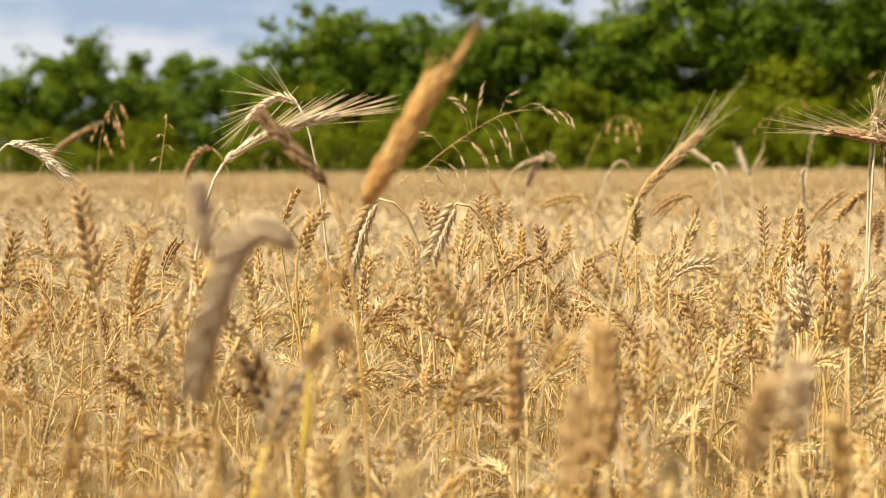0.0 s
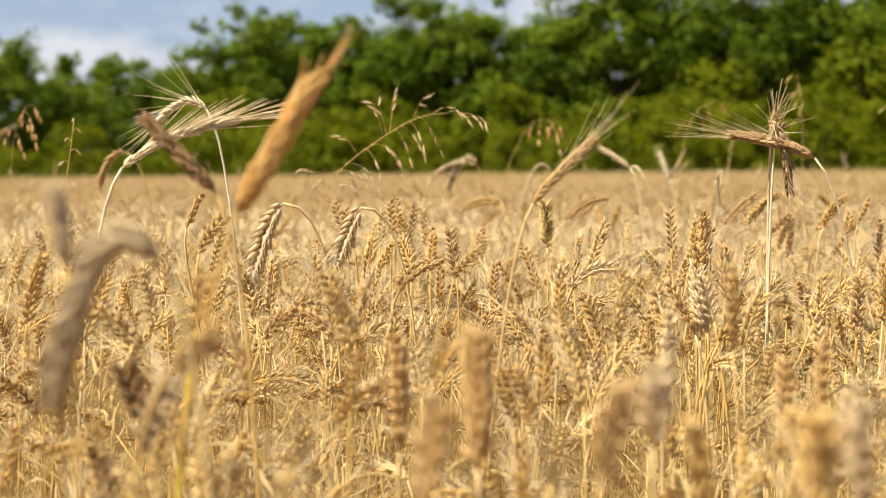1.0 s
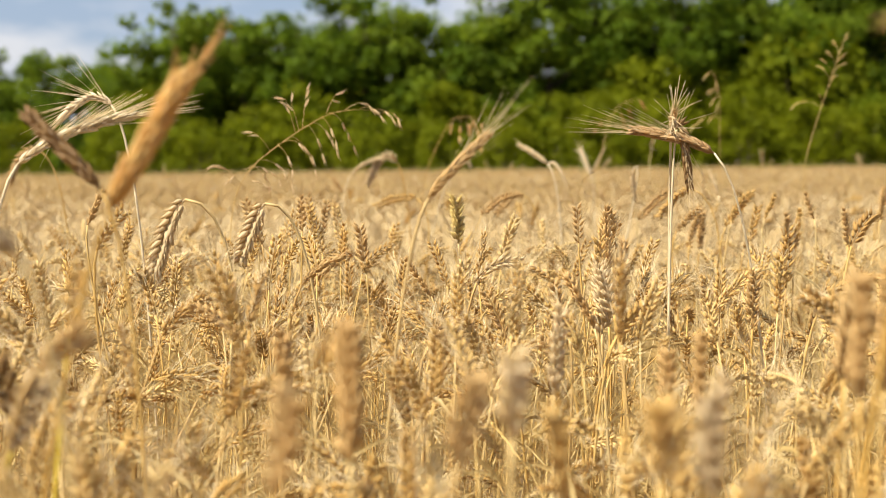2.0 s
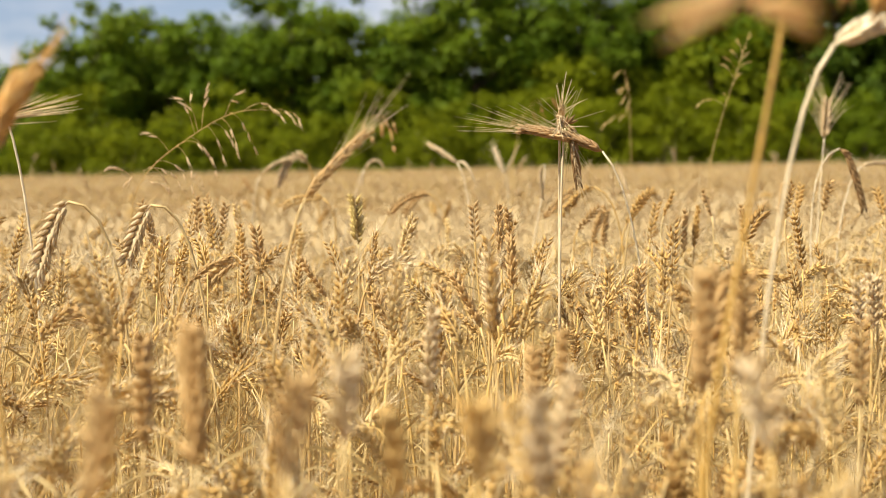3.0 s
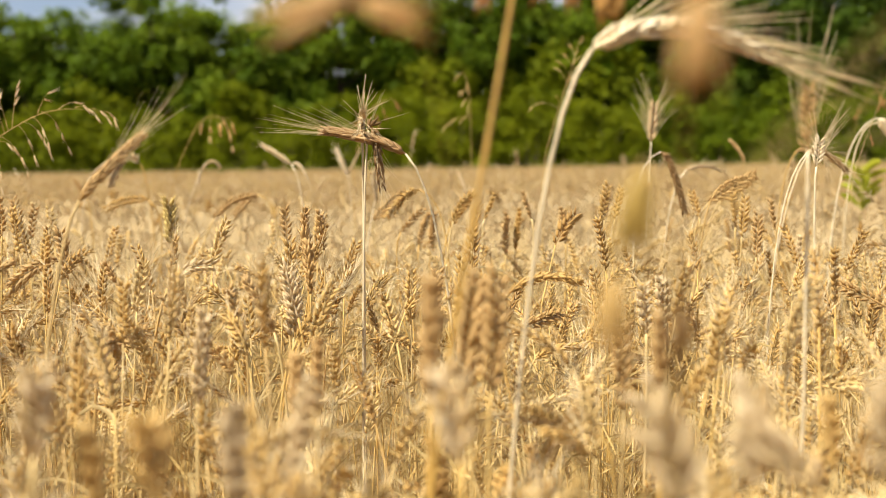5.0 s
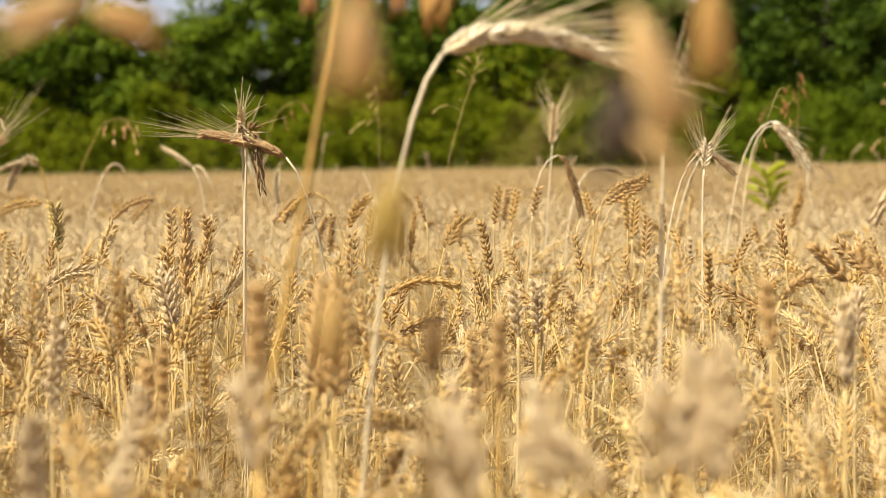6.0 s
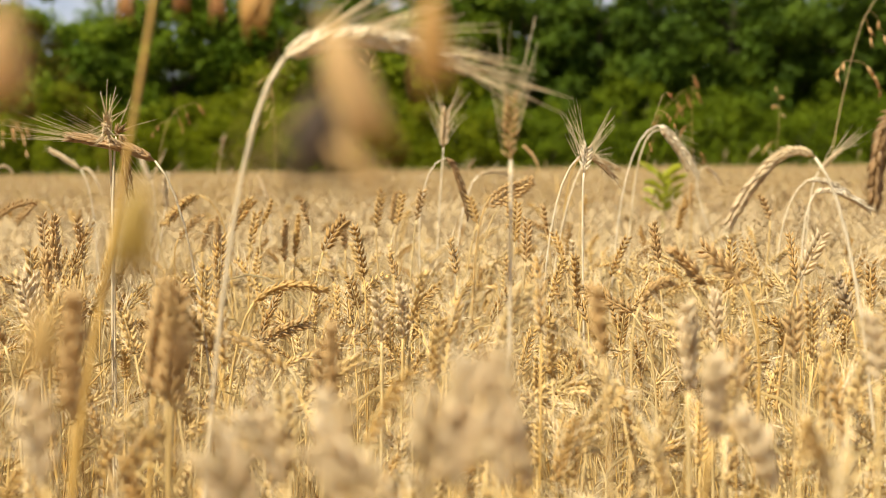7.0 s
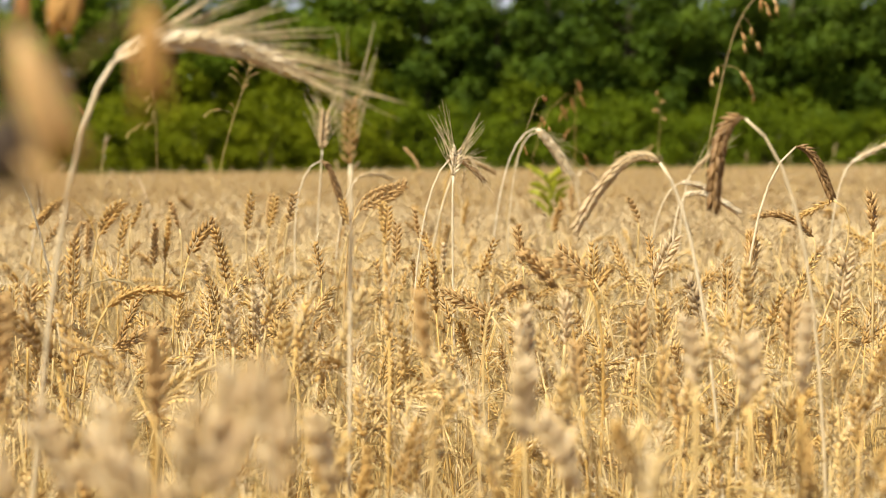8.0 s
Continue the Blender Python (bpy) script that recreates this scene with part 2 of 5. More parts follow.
def ribbon(p, widths, fold=0.25):
    """A leaf blade along a line of points: two halves folded along the rib."""
    t, s, f = frames_along(np.asarray(p, float))
    w = np.asarray(widths)[:, None]
    v = np.concatenate([p + s * w / 2 + f * w * fold, p, p - s * w / 2 + f * w * fold])
    n = len(p)
    tri = []
    for r in (0, n):
        for i in range(n - 1):
            tri += [(r + i, r + i + 1, r + n + i + 1), (r + i, r + n + i + 1, r + n + i)]
    return v, np.array(tri)


def spikelet_geo(kind, fine=True):
    """One spikelet along +z, its back to -y: wheat fans into three plump husks, rye into two slim ones."""
    g = Geo()
    sides = 5 if fine else 4
    if kind == "wheat":
        for way, size in (((-0.36, 0.0, 1), 0.95), ((0.36, 0.0, 1), 0.95), ((0.0, 0.12, 1), 1.08)):
            v, t = spindle(0.0152 * size, 0.0056, 0.0050, sides, 0.32)
            g.add(v @ aim(way, (0, 1, 0)).T, t)
        if fine:
            for x in (-0.36, 0.34):
                v, t = spindle(0.021, 0.0010, 0.0010, 3, 0.6, 1)
                g.add(v @ aim((x * 1.1, 0.12, 1), (0, 1, 0)).T, t)
    else:
        for way in ((-0.26, 0.02, 1), (0.26, 0.02, 1)):
            v, t = spindle(0.0150, 0.0046, 0.0040, sides, 0.36)
            g.add(v @ aim(way, (0, 1, 0)).T, t)
        v, t = spindle(0.0105, 0.0026, 0.0022, 4, 0.4, 1)
        g.add(v @ aim((0.0, 0.34, 1), (0, 1, 0)).T, t)
    return g.weld()


def ear_slots(kind, axis, pitch, roll=None):
    """Where spikelets sit along an ear: place, turn and size, in two rows that alternate."""
    seg = np.r_[0, np.cumsum(np.linalg.norm(np.diff(axis, axis=0), axis=1))]
    length = seg[-1]
    count = max(6, int(length / pitch))
    t, s, f = frames_along(axis)
    out, any_roll = [], rng.uniform(0, np.pi)
    roll = any_roll if roll is None else roll
    for i in range(count):
        q = (i + 0.4) / count * length * 0.93
        p, tt, ss, ff = (np.array([np.interp(q, seg, a[:, k]) for k in range(3)]) for a in (axis, t, s, f))
        taper = 0.72 + 0.38 * np.sin(np.pi * min(1, 0.12 + 0.80 * i / count)) if kind == "wheat" else 0.78 + 0.3 * np.sin(np.pi * (0.15 + 0.75 * i / count))
        turn = i % 2 * np.pi + roll + (0.2 if kind == "wheat" else 0.14) * rng.normal()
        side = np.cos(turn) * ss + np.sin(turn) * ff
        splay = (0.44 if kind == "wheat" else 0.30 if pitch > 0.004 else 0.18) * (1 + 0.18 * rng.normal())
        out.append((p + side * (0.0022 if kind == "wheat" else 0.0016), aim(tt + splay * side, side), taper * (1 + 0.08 * rng.normal()), tt, side))
    return out, length


AWNS = {}


def add_awns(slots, length, spread, parent, every=2, tufts=(), wide=1.0, stuff=None):
    """One fine bristle from each spikelet, fanning out along the ear."""
    stuff = stuff or AWN
    if stuff.name not in AWNS:
        AWNS[stuff.name] = []
        for k in range(5):
            mid, end = (0.004 * (k - 2), 0, 0.5), (0.02 * (k - 2), 0.02 * ((k * 2) % 5 - 2), 1)
            line = bent((0, 0, 0), mid, end, 5) * 0.1
            AWNS[stuff.name].append(Geo().add(*tube(line, np.array((0.00075, 0.00065, 0.00055, 0.0004, 0.00016)), 4), 0, 0.1 * k).mesh("awn", [stuff]))
    for i, (p, turn, size, tt, side) in enumerate(slots):
        far = length * (0.75 + 0.4 * rng.random())
        way = unit(tt + side * spread * (0.5 + 0.8 * rng.random()) + np.cross(tt, side) * spread * 0.6 * rng.normal() + 0.04 * rng.normal(size=3))
        if i // 2 % every:
            continue
        if tufts:
            way = unit(unit(tufts[i % len(tufts)]) + 0.07 * rng.normal(size=3))
            far *= 0.6 if i % len(tufts) == 1 else 1.0
            if i < len(slots) * 0.6:
                continue
        ob = part("awn", AWNS[stuff.name][i % 5], None, parent)
        m = Matrix([list(row) for row in aim(way, side)]).to_4x4()
        m.translation = p + turn[:, 2] * 0.010
        ob.matrix_basis = m @ Matrix.Diagonal((wide, wide, far / 0.1, 1))


# ---------------------------------------------------------------- wheat as it grows, in three degrees of detail


def plant_axis(height, lean, nod, ear, steps=9):
    """The line of a stalk in the xz plane: upright, leaning, and nodding over at its neck; then the ear's own line."""
    s = np.linspace(0, 1, steps)
    ang = lean * (0.25 + 0.75 * s) + nod * 0.55 * np.clip((s - 0.84) / 0.16, 0, 1) ** 1.5
    d = np.stack([np.sin(ang), 0 * s, np.cos(ang)], -1)
    p = np.concatenate([[(0, 0, 0)], np.cumsum(0.5 * (d[1:] + d[:-1]) * height / (steps - 1), axis=0)])
    e = np.linspace(0, 1, 8)
    ang2 = ang[-1] + nod * 0.45 * e
    d2 = np.stack([np.sin(ang2), 0 * e, np.cos(ang2)], -1)
    q = p[-1] + np.concatenate([[(0, 0, 0)], np.cumsum(0.5 * (d2[1:] + d2[:-1]) * ear / 7, axis=0)])
    return p, q


def leaf_curve(p, s, length, droop, side):
    i = int(s * (len(p) - 1))
    a = p[i]
    out = np.array((np.cos(side), np.sin(side), 0))
    return bent(a, a + out * length * 0.45 + np.array((0, 0, length * 0.55)), a + out * length * (0.8 + 0.2 * droop) + np.array((0, 0, length * (0.35 - 0.9 * droop))), 6)


def bristles(g, q, count, length, width, slot=2):
    """Fine pale blades standing out from an ear's line."""
    for _ in range(count):
        k = rng.integers(1, 7)
        way = unit(unit(q[k + 1] - q[k]) + 0.55 * rng.normal(size=3))
        across = unit(np.cross(way, rng.normal(size=3))) * width
        g.add([q[k] - across, q[k] + across, q[k] + way * length * rng.uniform(0.6, 1.3)], [(0, 1, 2)], slot, 0.6 + 0.3 * rng.random())


def make_stalk(detail, rings=2):
    """A random stalk as triangles: slots 0 stem, 1 ear, 2 leaf."""
    nod = abs(rng.normal(0.85, 0.9))
    ear = rng.uniform(0.060, 0.094)
    p, q = plant_axis(rng.uniform(0.74, 0.84), rng.normal(0, 0.11), min(nod, 2.5), ear, 9 if detail == 0 else 5 if detail == 1 else 3)
    g = Geo()
    base = rng.random() * 0.18
    if detail == 0:
        v, t = tube(p, np.linspace(0.0017, 0.0011, len(p)), 4)
        g.add(v, t, 0, base)
        slots, _ = ear_slots("wheat", q, 0.0050)
        v, t = tube(q[:-1], 0.0011, 3)
        g.add(v, t, 1, base)
        bristle = rng.choice((0.0, 0.012, 0.03, 0.055), p=(0.02, 0.20, 0.43, 0.35))
        for a, turn, size, _, _ in slots:
            for way in ((-0.34, 0.0, 1), (0.34, 0.08, 1)):
                hv, ht = spindle(0.0144 * size, 0.0049, 0.0043, 4, 0.34, rings)
                g.add((hv @ aim(way, (0, 1, 0)).T) @ turn.T + a, ht, 1, base + 0.12 * rng.random())
            if bristle:
                for _ in range(3):
                    p0, way = a + turn[:, 2] * 0.011, unit(turn[:, 2] + 0.27 * rng.normal(size=3))
                    across = unit(np.cross(way, rng.normal(size=3))) * 0.00052
                    g.add([p0 - across, p0 + across, p0 + way * bristle * rng.uniform(0.6, 1.2)], [(0, 1, 2)], 3, rng.random())
        for k in range(4):
            c = leaf_curve(p, rng.uniform(0.45, 0.99), rng.uniform(0.06, 0.18), rng.uniform(0.1, 1.3), rng.uniform(0, 6.28))
            v, t = ribbon(c, np.array([0.5, 1, 0.95, 0.8, 0.5, 0.08]) * rng.uniform(0.0016, 0.006))
            g.add(v, t, 2, base + 0.3 * rng.random())
        for k in range(7):
            a = p[int(rng.uniform(0.55, 0.95) * (len(p) - 1))] + rng.normal(size=3) * (0.02, 0.02, 0.03)
            way = unit(np.array((0, 0, 0.8)) + rng.normal(size=3) * (0.6, 0.6, 0.35))
            across = unit(np.cross(way, rng.normal(size=3))) * rng.uniform(0.0007, 0.0015)
            length = rng.uniform(0.05, 0.15)
            mid = a + way * length * 0.6
            g.add([a - across, a + across, mid + across * 0.8, mid - across * 0.8, a + way * length + rng.normal(size=3) * 0.006], [(0, 1, 2), (0, 2, 3), (3, 2, 4)], 2, base + 0.5 * rng.random())
    elif detail == 1:
        v, t = tube(p, np.linspace(0.002, 0.0013, len(p)), 3)
        g.add(v, t, 0, base)
        slots, _ = ear_slots("wheat", q, 0.0090)
        for a, turn, size, _, _ in slots:
            hv, ht = spindle(0.0180 * size, 0.0078, 0.0058, 4, rings=1)
            g.add(hv @ turn.T + a, ht, 1, base + 0.15 * rng.random())
        c = leaf_curve(p, rng.uniform(0.5, 0.85), 0.15, rng.uniform(0.2, 1.2), rng.uniform(0, 6.28))[::2]
        v, t = ribbon(c, np.array([0.7, 1, 0.2]) * 0.008)
        g.add(v, t, 2, base + 0.3 * rng.random())
        bristles(g, q, 13, 0.038, 0.0007, 3)
    else:
        a, b = p[0] + (0.003, 0, 0), p[0] - (0.003, 0, 0)
        g.add([a, b, p[1], p[-1] + (0.0015, 0, 0), p[-1] - (0.0015, 0, 0)], [(0, 1, 2), (2, 4, 3)], 0, base)
        v, t = spindle(1, 1, 1, 4, 0.45, 1)
        _, sd, fr = frames_along(q)
        mid, size = q[4], np.linalg.norm(q[-1] - q[0])
        v = q[0] + v[:, :1] * 0.016 * sd[3] + v[:, 1:2] * 0.014 * fr[3] + v[:, 2:] * (q[-1] - q[0]) + np.where((v[:, 2:] > 0.1) & (v[:, 2:] < 0.9), 1.0, 0.0) * (mid - (q[0] + q[-1]) / 2)
        g.add(v, t, 1, base)
        bristles(g, q, 5, 0.055, 0.0018)
    return g.arrays()


def scatter(name, label, detail, kinds, r0, r1, per_m2, a0, a1, scale=(0.9, 1.09), grow=1.0, rings=2):
    """A patch of standing wheat between two radii round the walk, as one mesh."""
    made = [make_stalk(detail, rings) for _ in range(kinds)]
    area = 0.5 * (a1 - a0) * (r1**2 - r0**2)
    count = int(area * per_m2)
    r = np.sqrt(rng.uniform(r0**2, r1**2, count))
    a = rng.uniform(a0, a1, count)
    x, y = 0.28 + r * np.sin(a), -0.09 + r * np.cos(a)
    pick = rng.integers(0, kinds, count)
    g = Geo()
    for k in range(kinds):
        v, t, m, c = made[k]
        sel = np.nonzero(pick == k)[0]
        n = len(sel)
        if not n:
            continue
        turn, s = rng.uniform(0, 2 * np.pi, n), rng.uniform(*scale, n) * (1 + 0.035 * np.sin(1.7 * x[sel] + 0.9 * y[sel]))
        lx, ly = rng.normal(0.03, 0.075, n), rng.normal(0, 0.075, n)
        cs, sn = np.cos(turn)[:, None], np.sin(turn)[:, None]
        wide = s[:, None] * grow
        vx, vy, vz = (v[None, :, 0] * cs - v[None, :, 1] * sn) * wide, (v[None, :, 0] * sn + v[None, :, 1] * cs) * wide, v[None, :, 2] * s[:, None]
        w = np.stack([vx + vz * lx[:, None] + x[sel][:, None], vy + vz * ly[:, None] + y[sel][:, None], vz], -1)
        tt = t[None] + (np.arange(n) * len(v))[:, None, None]
        g.add(w.reshape(-1, 3), tt.reshape(-1, 3), np.tile(m, n), (c[None] + rng.random(n)[:, None] * 0.8).ravel())
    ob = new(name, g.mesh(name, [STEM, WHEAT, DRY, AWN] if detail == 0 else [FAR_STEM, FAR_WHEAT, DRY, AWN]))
    return tagged(ob, label, "wheat", kind="stuff")


# ---------------------------------------------------------------- ground and field
gr = Geo()
N = 40
edge = np.sign(np.linspace(-1, 1, N)) * np.abs(np.linspace(-1, 1, N)) ** 3 * 1500
gx, gy = np.meshgrid(edge, edge)
gz = 0.02 * np.sin(gx * 0.9) * np.cos(gy * 0.7) - 0.02
idx = np.arange(N * N).reshape(N, N)
quad = np.stack([idx[:-1, :-1], idx[:-1, 1:], idx[1:, 1:], idx[1:, :-1]], -1).reshape(-1, 4)
gr.add(np.stack([gx, gy, gz], -1), np.concatenate([quad[:, [0, 1, 2]], quad[:, [0, 2, 3]]]))
tagged(new("ground", gr.mesh("ground", [SOIL])), "brown dry soil under the wheat field", "ground", kind="structure")

A0, A1 = radians(-27), radians(54)
scatter("standing_wheat", "ripe golden wheat close by", 0, 24, 0.62, 1.30, 260, A0, A1, (0.80, 0.97))
scatter("standing_wheat", "dense ripe golden wheat standing in the field", 0, 26, 1.30, 1.9, 245, A0, A1, (0.80, 1.05))
scatter("standing_wheat", "thick stand of ripe wheat with nodding ears", 0, 26, 1.90, 2.8, 255, A0, A1, (0.85, 1.07), rings=1)
scatter("standing_wheat", "close ranks of ripe wheat ears behind the nearest", 0, 22, 2.8, 3.7, 175, A0, A1, (0.86, 1.08), rings=1)
scatter("standing_wheat", "ripe ears grown above the rest of the crop", 1, 20, 4.0, 14.0, 2.5, A0, A1, (1.05, 1.22))
scatter("standing_wheat", "scattered ears standing clear of the crop", 1, 14, 4.5, 15.0, 0.35, A0, A1, (1.2, 1.36))
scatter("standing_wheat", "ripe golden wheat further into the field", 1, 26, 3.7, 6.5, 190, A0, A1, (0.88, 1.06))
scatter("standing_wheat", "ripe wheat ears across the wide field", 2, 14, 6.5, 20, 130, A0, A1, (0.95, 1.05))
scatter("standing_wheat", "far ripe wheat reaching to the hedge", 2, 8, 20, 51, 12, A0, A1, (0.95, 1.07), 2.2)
scatter("standing_wheat", "ripe wheat beside and behind the path", 2, 10, 0.9, 7.0, 50, A1, A0 + 2 * np.pi)

# added sheet closing the top of the far crop, its shadows in its colour
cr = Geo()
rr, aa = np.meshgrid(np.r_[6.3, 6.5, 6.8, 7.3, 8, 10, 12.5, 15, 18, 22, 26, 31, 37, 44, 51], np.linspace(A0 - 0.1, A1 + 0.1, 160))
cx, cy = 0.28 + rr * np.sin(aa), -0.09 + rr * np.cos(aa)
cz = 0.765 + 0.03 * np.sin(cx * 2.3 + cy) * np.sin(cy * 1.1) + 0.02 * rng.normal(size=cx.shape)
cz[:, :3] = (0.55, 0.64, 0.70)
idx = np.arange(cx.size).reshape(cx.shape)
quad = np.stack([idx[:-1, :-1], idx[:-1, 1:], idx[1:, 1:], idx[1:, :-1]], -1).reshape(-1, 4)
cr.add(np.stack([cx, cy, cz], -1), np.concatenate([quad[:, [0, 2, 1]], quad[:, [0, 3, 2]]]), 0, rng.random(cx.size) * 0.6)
tagged(new("wheat_canopy", cr.mesh("wheat_canopy", [FAR_STRAW])), "straw sheet closing the distant crop, darkened for the shade between stalks", "wheat", kind="stuff")


# ---------------------------------------------------------------- trees and shrubs


def leaves(g, centre, radius, count, size, tint, squash=0.8):
    """A clump of small folded leaves round a twig's end."""
    d = unit(rng.normal(size=(count, 3)))
    p = np.asarray(centre) + d * (radius * rng.random((count, 1)) ** 0.45) * (1, 1, squash)
    nrm = unit(d * 0.6 + np.array((0, 0, 0.7)) + 0.5 * rng.normal(size=(count, 3)))
    u = unit(np.cross(nrm, rng.normal(size=(count, 3))))
    w = np.cross(nrm, u)
    s = size * rng.uniform(0.6, 1.3, (count, 1))
    v = np.stack([p - u * s * 0.5, p + w * s * 0.28 + nrm * s * 0.06, p + u * s * 0.5, p - w * s * 0.28 + nrm * s * 0.06], 1).reshape(-1, 3)
    k = np.arange(count)[:, None] * 4
    t = np.concatenate([k + [0, 2, 1], k + [0, 3, 2]])
    g.add(v, t, 0, np.repeat(tint + 0.25 * rng.random(count), 4))


def tree(height, spread, clear, clumps, label, leaf_size=0.33, dense=1.0, leaf=None):
    """A tapered trunk, limbs and a crown of leaf clumps at the twigs' ends, with gaps."""
    root = tagged(new("tree"), label, "tree", "tree belt behind the field")
    wood, crown = Geo(), Geo()
    top = np.array((rng.normal(0, 0.3), rng.normal(0, 0.3), height * 0.86))
    line = bent((0, 0, -0.1), (rng.normal(0, 0.3), rng.normal(0, 0.3), height * 0.45), top, 9)
    wood.add(*tube(line, np.linspace(0.19, 0.03, 9) * height / 9, 7))
    tips = [top]
    for i in range(13):
        q = clear + (0.95 - clear) * (i + rng.random()) / 13
        a = line[min(8, int(q * 8))]
        way = i * 2.4 + rng.normal(0, 0.3)
        reach = spread * (0.55 + 0.45 * np.sin(np.pi * min(1.0, 0.25 + 0.7 * q))) * rng.uniform(0.6, 1.1)
        end = a + np.array((np.cos(way) * reach, np.sin(way) * reach, height * rng.uniform(0.02, 0.16)))
        limb = bent(a, (a + end) / 2 + (0, 0, 0.4), end, 5)
        wood.add(*tube(limb, np.linspace(0.06, 0.012, 5), 5))
        tips += [limb[2], limb[3], end, end]
    for i in range(clumps):
        c = tips[i % len(tips)] + rng.normal(size=3) * (0.62, 0.62, 0.5) * spread * 0.30
        if c[2] < height * clear * 0.6:
            continue
        leaves(crown, c, rng.uniform(0.40, 0.85), int(rng.uniform(34, 56) * dense), leaf_size, rng.random() * 0.7)
    part("trunk", wood, [BARK], root, "brown bark with bare limbs")
    part("crown", crown, [leaf or LEAF], root)
    return root


def shrub(height, spread, clumps, label, leaf_size=0.19, leaf=None):
    """A bush that is leafy down to the ground, its stems hidden inside."""
    root = tagged(new("shrub"), label, "shrub", "hedge along the field edge")
    crown = Geo()
    for i in range(4):
        way, reach = i * 1.6 + rng.random(), spread * rng.uniform(0.3, 0.8)
        end = np.array((np.cos(way) * reach, np.sin(way) * reach, height * rng.uniform(0.6, 0.9)))
        part("stem", Geo().add(*tube(bent((0.1 * np.cos(way), 0.1 * np.sin(way), -0.05), end * (0.4, 0.4, 0.7), end, 5), np.linspace(0.035, 0.008, 5), 5)), [BARK], root)
    for i in range(clumps):
        way, q = rng.uniform(0, 6.28), rng.random()
        rad = spread * np.sqrt(1 - (q * 0.92) ** 2.2) * rng.uniform(0.55, 1.05)
        leaves(crown, (np.cos(way) * rad, np.sin(way) * rad, height * q * rng.uniform(0.85, 1.1)), rng.uniform(0.28, 0.55), int(rng.uniform(36, 54)), leaf_size, rng.random() * 0.7)
    part("foliage", crown, [leaf or BUSH], root)
    return root


def plant_row(first, places):
    """Copies of some first plants at (x, y, size), each turned its own way."""
    for i, (x, y, s) in enumerate(places):
        src = first[i % len(first)]
        if i < len(first):
            ob = src
            ob.matrix_basis = pose(x, y, 0, 0, 0, 77 * i)
        else:
            ob = copy_thing(src, pose(x, y, 0, 0, 0, 77 * i + 20))
        ob.scale = (s, s, s * (1 + 0.06 * math.sin(3.1 * i)))


T_LABELS = ("tall green broadleaved tree in full summer leaf", "dense green field-edge tree with a rounded crown", "green tree with an uneven crown and gaps")
first_trees = [tree(9.8, 3.0, 0.10, 210, T_LABELS[i % 3]) for i in range(5)]
front = [(-23.8, 70, 0.72), (-21.2, 69, 0.66), (-18.6, 68, 0.84), (-15.6, 69, 0.66), (-12.9, 74, 0.8), (-10.3, 72, 0.71), (-6.6, 66, 0.97), (-3.4, 66, 0.87), (-0.3, 65, 0.96), (2.4, 66, 1.02), (4.7, 65, 1.04), (8.6, 66, 1.03), (11.4, 65, 1.10), (14.2, 66, 1.17), (17.2, 65, 1.18), (20.2, 66, 1.22), (23.4, 65, 1.14), (26.4, 65, 1.2)]
front += [(29.6 + 3.45 * i, 64 - 0.72 * i, 1.22 + 0.07 * math.sin(2.1 * i)) for i in range(12)]
back = [(-21.5, 76, 0.85), (-19, 80, 0.7), (-16, 140, 1.3), (-23, 150, 1.4), (-29, 150, 1.5), (-35, 150, 1.5), (-41, 150, 1.6), (1.0, 72, 0.92), (10, 72, 0.95), (16, 72, 1.1), (22, 72, 1.15), (28, 71, 1.15), (34, 70, 1.15), (40, 69, 1.2), (46, 68, 1.2), (52, 67, 1.3), (58, 66, 1.3), (64, 65, 1.3), (70, 63, 1.3), (76, 61, 1.3), (-9, 74, 0.7), (-4, 72, 0.95)]
back += [(7.6, 74.6, 0.9), (-6.7, 77.8, 0.9), (1.9, 76.1, 0.9), (7.7, 76.8, 0.9), (35.7, 66.3, 0.9), (0.3, 74.9, 0.9), (15.7, 73.9, 0.9)]
back += [(x + 1.3 * math.sin(x), 70.5 - 0.1 * max(0, x), 0.92 + 0.05 * math.sin(1.7 * x)) for x in range(-6, 70, 5)]
shaded_trees = [tree(9.8, 3.0, 0.06, 215, "dense green tree at the field edge, its leaf colour darkened for shade", 0.30, 1.15, SHADED_LEAF) for i in range(3)]
plant_row(first_trees, [p for p in front if p[0] < 27])
plant_row(shaded_trees, [p for p in front if p[0] >= 27] + [(26 + 4.2 * i, 71.5 - 0.75 * i, 1.25) for i in range(13)])
plant_row([tree(9.8, 3.0, 0.10, 190, "leafy green tree standing behind the front row of trees", 0.52, 0.42) for i in range(3)], back)
first_shrubs = [shrub(2.9, 1.7, 85, "leafy yellow-green shrub in the field-edge hedge") for _ in range(5)]
bushes = []
for i in range(52):
    x = -22 + i * 1.75 + rng.normal(0, 0.3)
    y = 57.5 - 0.06 * max(0, x) + rng.normal(0, 0.7)
    bushes.append((x, y, (0.62 if x < -9 else 0.95 + 0.06 * (x > 20) + 0.004 * max(0, x)) * rng.uniform(0.88, 1.14)))
for i in range(28):
    x = -20 + i * 3.3 + rng.normal(0, 0.5)
    bushes.append((x, 61.0 - 0.06 * max(0, x) + rng.normal(0, 0.5), (0.9 if x < -9 else 1.35 if x < 30 else 1.62) * rng.uniform(0.9, 1.15)))
for i in range(16):
    bushes.append((-6 + i * 1.9 + rng.normal(0, 0.4), 67.5 + rng.normal(0, 0.5), 1.55 * rng.uniform(0.9, 1.1)))
